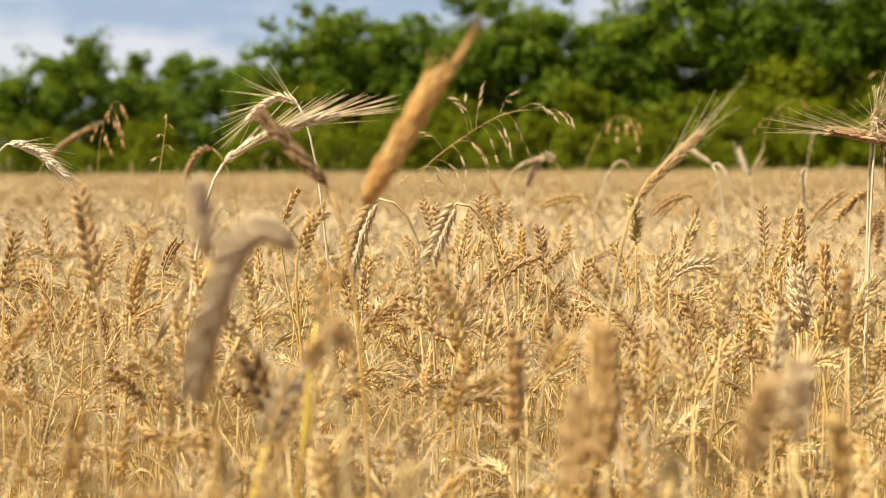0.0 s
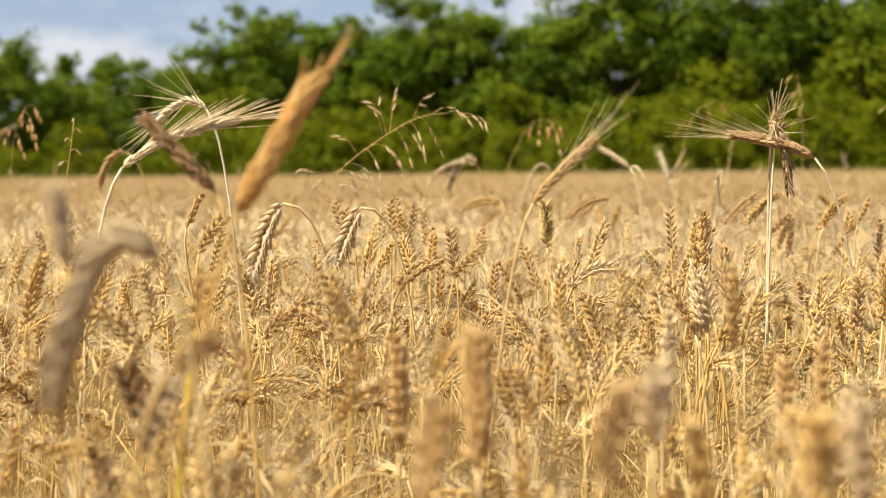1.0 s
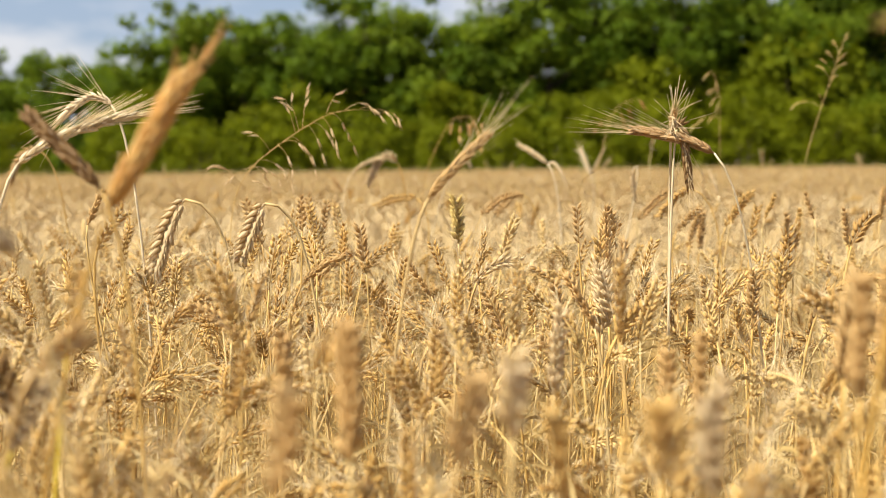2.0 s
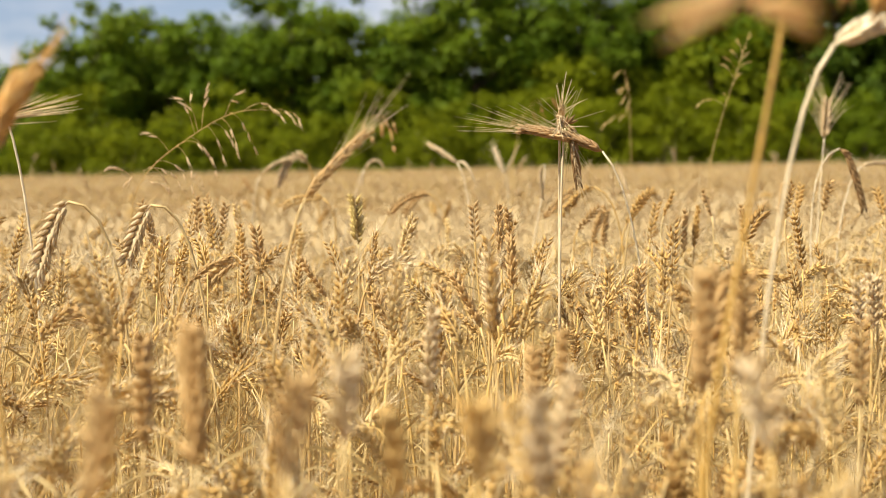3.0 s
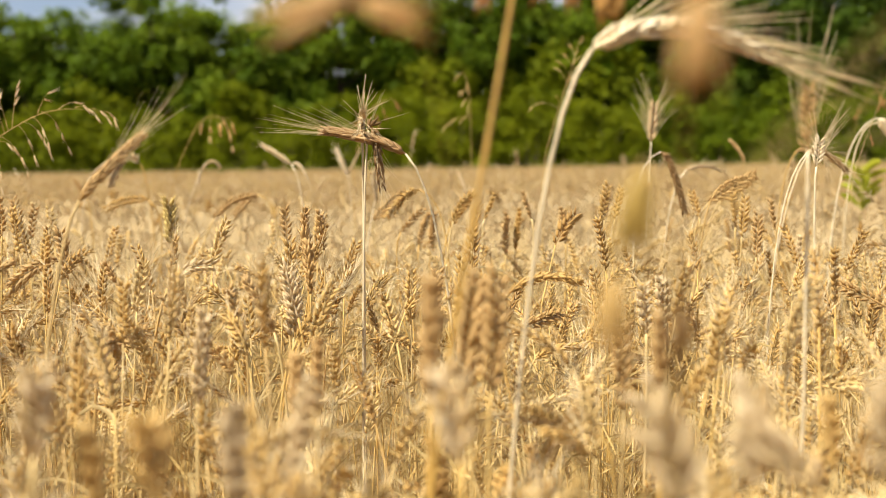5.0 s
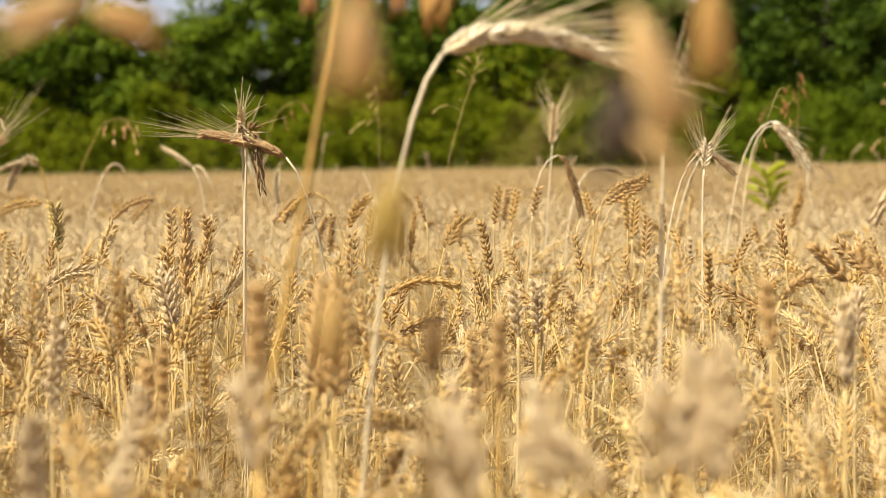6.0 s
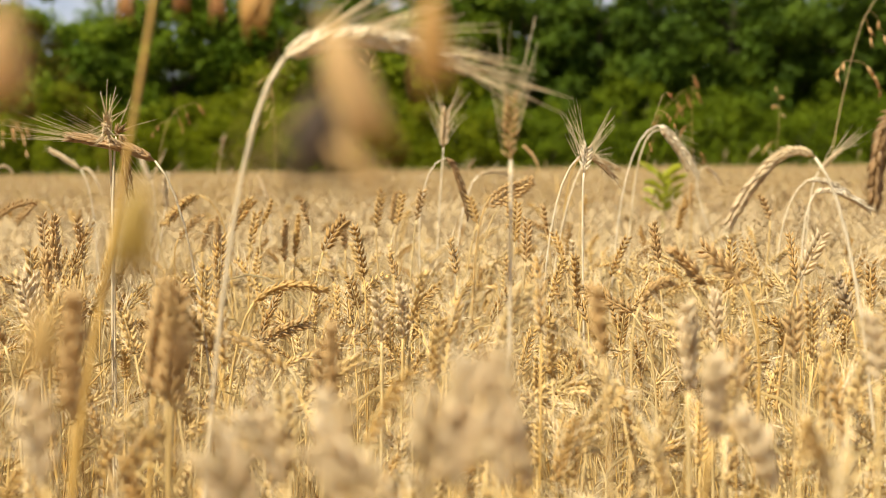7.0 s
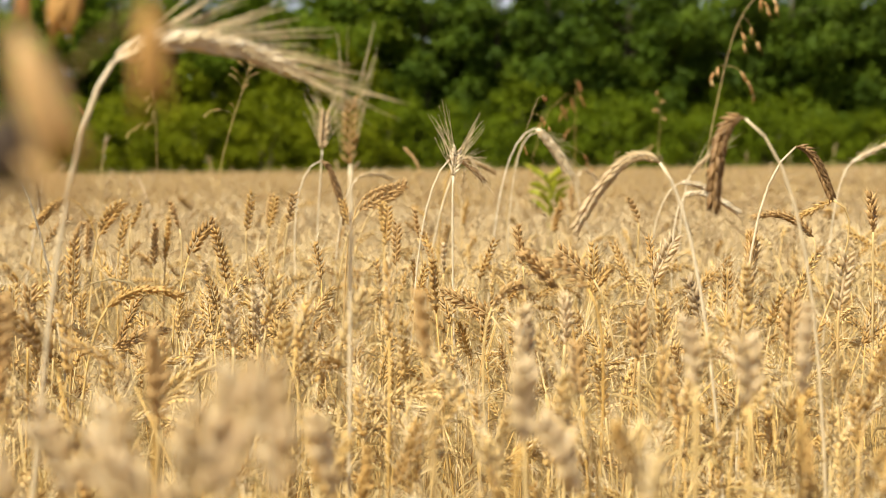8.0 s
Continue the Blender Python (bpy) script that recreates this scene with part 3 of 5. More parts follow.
bushes += [(23.4, 62.4, 2.3), (14.2, 62.7, 1.8), (16.0, 62.9, 2.0), (17.7, 62.5, 1.75)]
green_shrubs = [shrub(2.9, 1.7, 95, "leafy green shrub in the field-edge hedge", 0.17, GREEN_BUSH) for _ in range(4)]
plant_row(first_shrubs, [p for p in bushes if p[0] < 24])
plant_row(green_shrubs, [p for p in bushes if p[0] >= 24])

# a strip of rough grass between the crop and the hedge
vg = Geo()
for i in range(9000):
    a, r = rng.uniform(A0, A1), rng.uniform(50.5, 56)
    p = np.array((0.28 + r * np.sin(a), r * np.cos(a), 0.0))
    h = rng.uniform(0.5, 1.15)
    lean = rng.normal(size=2) * 0.2
    w = rng.uniform(0.02, 0.05)
    vg.add([p + (-w, 0, 0), p + (w, 0, 0), p + (lean[0] * 0.4, lean[1] * 0.4, h * 0.6), p + (lean[0], lean[1], h)], [(0, 1, 2), (2, 1, 3)], 0, rng.random())
tagged(new("verge_grass", vg.mesh("verge_grass", [VERGE])), "rough green and yellow grass along the hedge foot", "grass", kind="stuff")

# ---------------------------------------------------------------- single plants that stand out
WORDS = {"tan": "tan", "gold": "golden", "brown": "brown", "dark": "dark brown", "pale": "bleached pale", "grey": "weathered greyish", "orange": "ripe orange",
         "greenish": "half-ripe greenish", "pale rye": "pale cream", "tan rye": "tan", "brown rye": "brown", "dark rye": "dark brown"}
SPIKELETS = {}


def spikelet_mesh(kind, hue):
    if (kind, hue) not in SPIKELETS:
        SPIKELETS[kind, hue] = spikelet_geo(kind).mesh("spikelet", [HUSKS[hue]])
    return SPIKELETS[kind, hue]


def cereal(name, kind, ground, neck, bow, tip, hue, pitch, grow, label, group, awn=0.0, spread=0.1, stem=None, flag=None, roll=None, tufts=()):
    """A stalk from the ground to its neck, and an ear that bows from the neck to its tip, spikelet by spikelet."""
    root = tagged(new(name), label, name.split("_")[0], group)
    root.location = (*ground, 0)
    o = np.array((*ground, 0.0))
    nk, bw, tp = np.array(neck) - o, np.array(bow) - o, np.array(tip) - o
    into = unit(bw - nk)
    reach = np.linalg.norm(nk)
    turn_back = 0.10 + 0.10 * (1 - into[2])
    line = bent4((0, 0, 0), (0, 0, reach * 0.45), nk - into * turn_back * 0.6 - np.array((0, 0, 0.12 * (1 - into[2]) * 0.5)), nk, 16)
    g = Geo().add(*tube(line, np.linspace(0.0023, 0.0019 if "pale" in hue else 0.0015, 16), 6), 0, rng.random())
    part("stem", g, [stem or STEM], root)
    axis = bent(nk, bw, tp, 14)
    if kind == "rye" and roll is None:
        roll = np.pi / 2 + 0.3 * rng.normal()
    slots, length = ear_slots(kind, axis, pitch, roll)
    ear = part("ear", Geo().add(*tube(axis[:-1], np.linspace(0.0016, 0.0010, 13), 5), 0, 0.3), [HUSKS[hue]], root, WORDS[hue] + " ear of tightly set spikelets")
    me = spikelet_mesh(kind, hue)
    grow *= min(1.05, max(0.72 if kind == "rye" else 0.85, length / (0.09 if kind == "wheat" else 0.11)))
    for p, turn, size, _, _ in slots:
        ob = new("spikelet", me)
        ob.parent = ear
        m = Matrix([list(row) for row in turn]).to_4x4()
        m.translation = p
        ob.matrix_basis = m @ Matrix.Diagonal((size * grow, size * grow, size * grow, 1))
    if flag:
        blade = bent(nk, np.array(flag[0]) - o, np.array(flag[1]) - o, 8)
        part("leaf", Geo().add(*ribbon(blade, np.array([0.4, 0.8, 1, 1, 0.9, 0.7, 0.4, 0.05]) * 0.010)), [HUSKS["pale"]], root, "bleached drooping leaf blade")
    if awn:
        add_awns(slots, awn, spread, ear, 1, tufts, 1.2 if tufts else (1.0 if neck[1] < 1.9 else 0.6) if "pale" in hue else 0.25 if hue == "brown" else 0.4, HUSKS[hue] if tufts else None)
        if hue == "pale rye":
            add_awns(slots, awn * 0.9, spread * 1.5, ear, 2, (), 1.0 if neck[1] < 1.9 else 0.5)
        if spread >= 0.4 and kind == "wheat":
            add_awns(slots, awn * 0.85, spread * 1.3, ear, 1, (), 0.7)
    return root


def wheat(ground, neck, bow, tip, hue, stem=None, plump=1.0):
    label = WORDS[hue] + " wheat ear on a dry straw stalk" + (", drooping" if tip[2] < neck[2] else ", standing upright")
    root = cereal("wheat_plant", "wheat", ground, neck, bow, tip, hue, 0.0054, 1.05 * plump, label, "taller wheat ears", stem=stem)
    line = np.array([(0, 0, 0.0), (0, 0, neck[2] * 0.5), (0, 0, neck[2] * 0.8)])
    c = leaf_curve(bent(*line, 9), rng.uniform(0.5, 0.9), rng.uniform(0.08, 0.16), rng.uniform(0.4, 1.2), rng.uniform(0, 6.28))
    part("leaf", Geo().add(*ribbon(c, np.array([0.5, 1, 0.95, 0.8, 0.5, 0.08]) * 0.005)), [DRY], root, "dry curled leaf blade")


def rye(ground, neck, bow, tip, hue, awn=0.06, spread=0.2, plump=1.35, flag=None, tufts=()):
    label = WORDS[hue] + " rye ear" + (" with long bristles" if awn else " without bristles") + (", nodding over" if tip[2] < neck[2] else ", pointing up") + " above the wheat"
    cereal("rye_plant", "rye", ground, neck, bow, tip, hue, 0.0042 if hue == "pale rye" else 0.0029, plump, label, "rye ears above the wheat", awn, spread, YELLOW if hue == "orange" else PALE_STEM if "rye" in hue or hue == "pale" else None, flag, tufts=tufts)


def bearded(ground, neck, bow, tip, hue, awn=0.06, spread=0.5, plump=1.2):
    cereal("wheat_plant", "wheat", ground, neck, bow, tip, hue, 0.0040, plump, WORDS[hue] + " bearded wheat ear with fanned bristles on a thin stalk", "bearded wheat ears", awn, spread, PALE_STEM, roll=0.15)


rye((-0.307, 1.675), (-0.226, 1.694, 1.056), (-0.170, 1.697, 1.104), (-0.074, 1.699, 1.118), "pale rye", awn=0.11, spread=0.10)
rye((-0.118, 2.260), (-0.192, 2.282, 1.158), (-0.229, 2.284, 1.195), (-0.279, 2.279, 1.132), "pale rye", awn=0.09, spread=0.3)
wheat((-0.452, 3.269), (-0.521, 3.288, 1.101), (-0.564, 3.288, 1.107), (-0.593, 3.282, 1.006), "tan")
rye((-0.004, 1.175), (-0.044, 1.193, 1.032), (-0.075, 1.195, 1.067), (-0.109, 1.197, 1.102), "dark", awn=0.0, spread=0.1, plump=1.6)
rye((-0.117, 0.890), (0.007, 0.907, 1.020), (0.032, 0.910, 1.065), (0.063, 0.913, 1.114), "orange", awn=0.062, spread=0.05, plump=1.75, tufts=((0.9, 0, 1), (0.12, 0, 1), (0.9, 0, 1)))
rye((-0.826, 2.117), (-0.654, 2.135, 1.092), (-0.610, 2.135, 1.097), (-0.557, 2.132, 1.034), "pale rye", awn=0.07, spread=0.12)
rye((-1.346, 3.926), (-1.134, 3.934, 1.076), (-1.083, 3.938, 1.135), (-0.990, 3.941, 1.176), "tan", awn=0.06, spread=0.1)
wheat((0.476, 4.225), (0.413, 4.243, 1.061), (0.368, 4.246, 1.121), (0.313, 4.238, 0.986), "pale", plump=1.4)
rye((0.199, 1.415), (0.281, 1.434, 1.013), (0.313, 1.436, 1.052), (0.351, 1.438, 1.084), "brown", awn=0.08, spread=0.3, plump=1.4)
rye((0.866, 3.829), (0.836, 3.862, 1.050), (0.801, 3.872, 1.080), (0.755, 3.884, 1.107), "pale", awn=0.025, spread=0.5, plump=1.5, flag=((0.866, 3.857, 1.074), (0.894, 3.844, 0.969)))
rye((1.214, 5.087), (1.222, 5.107, 1.007), (1.197, 5.110, 1.061), (1.181, 5.114, 1.110), "pale rye", awn=0.05, spread=0.4, plump=1.5, flag=((1.250, 5.112, 1.06), (1.285, 5.106, 1.13)))
rye((0.825, 1.815), (0.735, 1.850, 1.063), (0.691, 1.859, 1.090), (0.616, 1.873, 1.098), "brown rye", awn=0.10, spread=0.14, plump=1.4)
rye((0.662, 1.85), (0.684, 1.868, 1.098), (0.690, 1.866, 1.128), (0.700, 1.855, 1.012), "dark rye", awn=0.05, spread=0.4, plump=1.4)
bearded((1.679, 3.300), (1.738, 3.318, 1.099), (1.744, 3.320, 1.149), (1.750, 3.322, 1.207), "pale", awn=0.095, spread=0.5, plump=1.3)
rye((1.530, 2.827), (1.563, 2.847, 1.068), (1.591, 2.842, 1.056), (1.615, 2.829, 0.925), "dark rye", awn=0.06, spread=0.15, plump=1.6)
rye((0.611, 1.022), (0.719, 1.028, 1.144), (0.774, 1.018, 1.185), (0.870, 0.994, 1.136), "pale rye", awn=0.11, spread=0.16, plump=1.65)
rye((1.661, 2.586), (1.800, 2.572, 1.068), (1.818, 2.569, 1.076), (1.829, 2.564, 1.033), "pale", awn=0.05, spread=0.2)
rye((1.743, 3.287), (1.825, 3.282, 1.023), (1.870, 3.274, 1.042), (1.914, 3.262, 1.019), "pale", awn=0.05, spread=0.3)
bearded((1.582, 2.162), (1.588, 2.182, 1.033), (1.592, 2.182, 1.057), (1.595, 2.182, 1.087), "pale rye", awn=0.095, spread=0.45, plump=1.2)
rye((1.515, 2.250), (1.603, 2.232, 1.065), (1.623, 2.223, 1.073), (1.664, 2.201, 1.022), "brown rye", awn=0.05, spread=0.4)
rye((2.043, 2.963), (2.178, 2.931, 1.146), (2.217, 2.912, 1.128), (2.262, 2.884, 1.025), "pale rye", awn=0.09, spread=0.25, plump=1.7)
rye((2.157, 3.058), (2.250, 3.041, 1.139), (2.294, 3.017, 1.085), (2.312, 3.004, 1.032), "pale", awn=0.06, spread=0.25)
bearded((0.925, 1.051), (0.945, 1.063, 1.056), (0.945, 1.065, 1.089), (0.948, 1.066, 1.121), "tan", awn=0.07, spread=0.25, plump=0.75)
rye((1.450, 0.981), (1.380, 1.033, 1.101), (1.353, 1.046, 1.104), (1.347, 1.043, 1.004), "dark rye", awn=0.0, spread=0.1, plump=1.45)
rye((1.608, 1.335), (1.687, 1.320, 1.074), (1.709, 1.310, 1.078), (1.728, 1.295, 1.004), "dark rye", awn=0.0, spread=0.1, plump=1.35)
rye((1.434, 1.107), (1.360, 1.161, 1.055), (1.322, 1.178, 1.085), (1.270, 1.199, 0.978), "pale", awn=0.0, spread=0.1, plump=1.15)
rye((2.497, 2.757), (2.539, 2.753, 1.022), (2.562, 2.745, 1.051), (2.592, 2.733, 1.077), "pale", awn=0.09, spread=0.3)
rye((2.790, 2.542), (2.865, 2.525, 1.047), (2.905, 2.508, 1.075), (2.954, 2.487, 1.095), "pale rye", awn=0.07, spread=0.3)
rye((2.888, 3.384), (2.665, 3.503, 1.033), (2.689, 3.492, 1.040), (2.714, 3.476, 0.980), "pale", awn=0.0, spread=0.1)
rye((2.278, 2.562), (2.352, 2.541, 1.005), (2.401, 2.519, 1.011), (2.436, 2.500, 0.970), "pale rye", awn=0.05, spread=0.15)
rye((0.440, 4.598), (0.623, 4.575, 1.035), (0.660, 4.571, 1.089), (0.687, 4.562, 1.042), "pale", awn=0.0, plump=1.3, flag=((0.611, 4.577, 1.016), (0.613, 4.573, 0.962)))
bearded((0.664, 1.845), (0.672, 1.853, 1.097), (0.667, 1.829, 1.108), (0.661, 1.795, 1.119), "pale", awn=0.05, spread=1.0, plump=1.1)
wheat((0.319, 3.389), (0.411, 3.386, 0.966), (0.356, 3.399, 0.977), (0.302, 3.409, 0.942), "gold")
wheat((0.672, 3.511), (0.700, 3.528, 0.972), (0.670, 3.534, 0.961), (0.635, 3.538, 0.911), "tan")
wheat((1.009, 2.826), (0.985, 2.850, 0.992), (0.951, 2.857, 0.983), (0.910, 2.863, 0.927), "gold")
wheat((0.242, 4.441), (0.242, 4.449, 0.958), (0.216, 4.457, 0.995), (0.208, 4.461, 1.014), "brown")
rye((0.226, 4.231), (0.263, 4.244, 1.023), (0.307, 4.237, 1.067), (0.359, 4.225, 1.070), "pale", awn=0.05, spread=0.2)
rye((1.471, 4.260), (1.479, 4.277, 0.938), (1.466, 4.283, 0.986), (1.450, 4.289, 1.024), "pale", awn=0.0)
wheat((0.950, 2.632), (1.008, 2.636, 0.927), (1.027, 2.635, 0.980), (1.056, 2.629, 0.987), "gold")
wheat((1.282, 2.352), (1.239, 2.380, 0.932), (1.245, 2.381, 0.975), (1.255, 2.381, 1.006), "gold")
wheat((1.545, 2.398), (1.539, 2.415, 0.912), (1.540, 2.417, 0.946), (1.538, 2.420, 0.982), "gold")
wheat((1.631, 2.280), (1.569, 2.305, 0.911), (1.567, 2.308, 0.938), (1.563, 2.311, 0.971), "tan")
wheat((0.157, 2.603), (0.138, 2.622, 0.915), (0.150, 2.622, 0.958), (0.133, 2.629, 0.996), "brown")
wheat((0.184, 2.597), (0.165, 2.616, 0.914), (0.168, 2.618, 0.947), (0.176, 2.618, 0.980), "tan")
wheat((0.081, 2.209), (0.061, 2.229, 0.918), (0.053, 2.233, 0.955), (0.044, 2.237, 0.988), "brown")
wheat((0.221, 2.377), (0.197, 2.401, 0.864), (0.201, 2.402, 0.904), (0.204, 2.404, 0.934), "gold")
wheat((0.097, 1.742), (0.133, 1.749, 0.889), (0.155, 1.746, 0.918), (0.195, 1.738, 0.930), "tan")
wheat((0.335, 2.145), (0.343, 2.161, 0.831), (0.317, 2.169, 0.868), (0.304, 2.174, 0.896), "brown")
wheat((0.599, 1.675), (0.553, 1.705, 0.845), (0.545, 1.709, 0.875), (0.538, 1.713, 0.913), "pale")
wheat((0.641, 2.184), (0.667, 2.197, 0.903), (0.663, 2.200, 0.942), (0.661, 2.202, 0.971), "brown")
rye((1.871, 2.865), (1.925, 2.873, 1.065), (1.944, 2.866, 1.078), (2.014, 2.836, 1.036), "tan", awn=0.05, spread=0.2)
rye((2.263, 2.395), (2.276, 2.411, 0.975), (2.312, 2.400, 1.006), (2.398, 2.362, 0.936), "pale rye", awn=0.0)
rye((0.907, 3.636), (1.034, 3.603, 1.039), (1.025, 3.605, 1.009), (1.034, 3.597, 0.949), "pale", awn=0.0)
rye((1.460, 3.828), (2.123, 3.536, 1.042), (2.113, 3.543, 1.076), (2.084, 3.559, 1.107), "tan", awn=0.0)
wheat((1.417, 2.514), (1.497, 2.494, 0.930), (1.490, 2.499, 0.960), (1.483, 2.504, 0.987), "gold")
wheat((1.956, 2.262), (2.041, 2.239, 0.930), (2.037, 2.243, 0.959), (2.022, 2.252, 0.983), "tan")
wheat((1.895, 1.853), (2.101, 1.768, 0.919), (2.067, 1.788, 0.975), (2.002, 1.817, 0.956), "tan")
wheat((1.918, 1.840), (2.136, 1.756, 0.984), (2.113, 1.766, 0.975), (2.075, 1.782, 0.952), "gold")
wheat((2.641, 3.573), (2.672, 3.579, 0.902), (2.674, 3.581, 0.938), (2.672, 3.585, 0.983), "brown")
wheat((1.460, 2.561), (1.564, 2.531, 0.961), (1.597, 2.517, 0.987), (1.633, 2.502, 1.016), "brown")
wheat((1.299, 2.454), (1.348, 2.454, 0.942), (1.354, 2.453, 0.970), (1.363, 2.451, 1.004), "brown")
wheat((1.105, 2.550), (1.062, 2.587, 0.934), (1.071, 2.584, 0.956), (1.082, 2.581, 0.984), "gold")
wheat((1.095, 2.557), (1.150, 2.545, 0.933), (1.143, 2.550, 0.955), (1.136, 2.556, 0.986), "tan")
wheat((0.992, 2.662), (0.912, 2.710, 0.904), (0.934, 2.702, 0.933), (0.961, 2.691, 0.956), "brown")
wheat((0.774, 1.648), (0.828, 1.642, 0.874), (0.866, 1.626, 0.910), (0.918, 1.600, 0.887), "gold")
wheat((0.786, 1.702), (0.842, 1.686, 0.812), (0.874, 1.672, 0.834), (0.912, 1.655, 0.843), "brown")
wheat((1.000, 1.486), (0.995, 1.505, 0.838), (0.995, 1.507, 0.866), (0.995, 1.510, 0.898), "pale")
wheat((1.621, 2.303), (1.627, 2.316, 0.836), (1.628, 2.317, 0.865), (1.629, 2.319, 0.899), "pale")
wheat((1.408, 2.184), (1.462, 2.174, 0.869), (1.466, 2.175, 0.911), (1.468, 2.177, 0.953), "brown")
wheat((1.348, 1.561), (1.348, 1.561, 0.841), (1.313, 1.580, 0.865), (1.281, 1.596, 0.877), "tan")
wheat((1.193, 1.128), (1.239, 1.120, 0.921), (1.223, 1.129, 0.939), (1.204, 1.139, 0.955), "brown")
wheat((1.239, 1.263), (1.213, 1.296, 0.885), (1.232, 1.289, 0.915), (1.250, 1.280, 0.911), "brown")
wheat((1.863, 1.640), (1.872, 1.649, 0.858), (1.874, 1.652, 0.904), (1.871, 1.656, 0.941), "gold")
wheat((-0.089, 0.960), (-0.034, 0.976, 0.929), (-0.030, 0.977, 0.952), (-0.025, 0.979, 0.977), "gold", stem=SUNNY, plump=0.9)
wheat((0.040, 1.838), (-0.030, 1.852, 1.005), (-0.056, 1.851, 0.983), (-0.076, 1.845, 0.893), "pale", plump=1.4)
wheat((0.170, 1.872), (0.080, 1.882, 0.997), (0.066, 1.881, 0.981), (0.042, 1.877, 0.912), "pale", plump=1.3)
wheat((0.301, 2.411), (0.223, 2.427, 0.882), (0.184, 2.427, 0.887), (0.131, 2.424, 0.829), "tan", plump=1.2)
wheat((0.249, 2.307), (0.241, 2.326, 0.858), (0.235, 2.328, 0.903), (0.229, 2.331, 0.949), "brown")
wheat((0.420, 2.480), (0.426, 2.500, 0.898), (0.425, 2.502, 0.940), (0.421, 2.505, 0.987), "greenish", plump=1.45)
wheat((0.460, 1.705), (0.409, 1.723, 0.814), (0.398, 1.725, 0.848), (0.380, 1.727, 0.880), "brown")
wheat((0.503, 1.710), (0.557, 1.723, 0.808), (0.576, 1.725, 0.832), (0.604, 1.727, 0.862), "gold")
wheat((0.125, 1.555), (0.065, 1.572, 0.839), (0.034, 1.574, 0.867), (0.002, 1.575, 0.885), "brown")
wheat((0.558, 1.805), (0.562, 1.823, 0.804), (0.562, 1.827, 0.860), (0.559, 1.830, 0.911), "pale", plump=1.25)
wheat((0.650, 2.214), (0.608, 2.231, 0.912), (0.608, 2.233, 0.945), (0.606, 2.235, 0.979), "tan")
wheat((0.026, 2.511), (0.039, 2.528, 0.914), (0.031, 2.530, 0.947), (0.015, 2.533, 0.991), "tan")
wheat((0.114, 2.413), (0.127, 2.430, 0.930), (0.129, 2.432, 0.961), (0.123, 2.434, 0.995), "tan")
wheat((-0.062, 1.662), (-0.126, 1.678, 0.945), (-0.114, 1.680, 0.975), (-0.088, 1.681, 1.000), "gold")
wheat((-0.056, 1.922), (-0.179, 1.929, 0.968), (-0.170, 1.931, 0.993), (-0.155, 1.933, 1.019), "brown")
wheat((-0.363, 1.604), (-0.334, 1.622, 0.864), (-0.328, 1.624, 0.907), (-0.312, 1.627, 0.953), "gold")
wheat((-0.276, 1.261), (-0.285, 1.275, 0.925), (-0.294, 1.278, 0.976), (-0.302, 1.281, 1.033), "tan")
wheat((-0.495, 1.312), (-0.399, 1.320, 0.851), (-0.375, 1.322, 0.880), (-0.349, 1.324, 0.909), "gold")
wheat((0.567, 1.814), (0.559, 1.829, 0.900), (0.561, 1.830, 0.919), (0.561, 1.832, 0.943), "gold")
wheat((0.287, 1.613), (0.295, 1.621, 0.803), (0.303, 1.623, 0.831), (0.312, 1.624, 0.852), "brown")
wheat((0.303, 1.911), (0.393, 1.927, 0.872), (0.414, 1.929, 0.910), (0.464, 1.929, 0.901), "pale")
wheat((0.476, 1.506), (0.452, 1.522, 0.803), (0.436, 1.523, 0.826), (0.415, 1.524, 0.840), "tan")
wheat((0.402, 3.222), (0.561, 3.233, 0.923), (0.603, 3.237, 0.978), (0.666, 3.237, 0.977), "tan")
wheat((1.175, 3.225), (0.957, 3.234, 0.906), (0.992, 3.237, 0.954), (1.048, 3.240, 0.984), "tan")
wheat((1.032, 2.916), (1.002, 2.931, 0.862), (1.015, 2.934, 0.912), (1.032, 2.936, 0.937), "brown")
wheat((0.439, 1.587), (0.471, 1.595, 0.830), (0.462, 1.599, 0.866), (0.452, 1.603, 0.902), "brown")
wheat((0.509, 1.777), (0.563, 1.782, 0.819), (0.556, 1.786, 0.859), (0.549, 1.790, 0.907), "pale", plump=1.25)
wheat((0.607, 1.968), (0.607, 1.982, 0.883), (0.605, 1.985, 0.927), (0.605, 1.989, 0.984), "brown")
wheat((0.498, 1.627), (0.542, 1.634, 0.826), (0.559, 1.632, 0.848), (0.585, 1.629, 0.870), "gold")
wheat((0.700, 1.642), (0.728, 1.653, 0.828), (0.729, 1.655, 0.866), (0.734, 1.657, 0.911), "brown")
wheat((0.987, 2.716), (1.024, 2.726, 0.912), (1.049, 2.724, 0.954), (1.078, 2.721, 0.984), "gold")
wheat((1.033, 2.600), (1.043, 2.620, 0.886), (1.049, 2.621, 0.922), (1.062, 2.621, 0.963), "gold")
wheat((1.106, 2.590), (1.111, 2.606, 0.856), (1.113, 2.609, 0.903), (1.117, 2.611, 0.944), "tan")
wheat((1.209, 2.572), (1.237, 2.586, 0.877), (1.235, 2.588, 0.912), (1.231, 2.592, 0.954), "tan")
wheat((1.008, 3.011), (1.051, 3.022, 0.838), (1.057, 3.024, 0.885), (1.061, 3.026, 0.939), "brown")
wheat((1.476, 2.934), (1.465, 2.956, 0.911), (1.472, 2.957, 0.952), (1.478, 2.959, 0.992), "brown")
wheat((0.618, 1.048), (0.618, 1.063, 0.851), (0.621, 1.066, 0.901), (0.629, 1.068, 0.946), "tan")
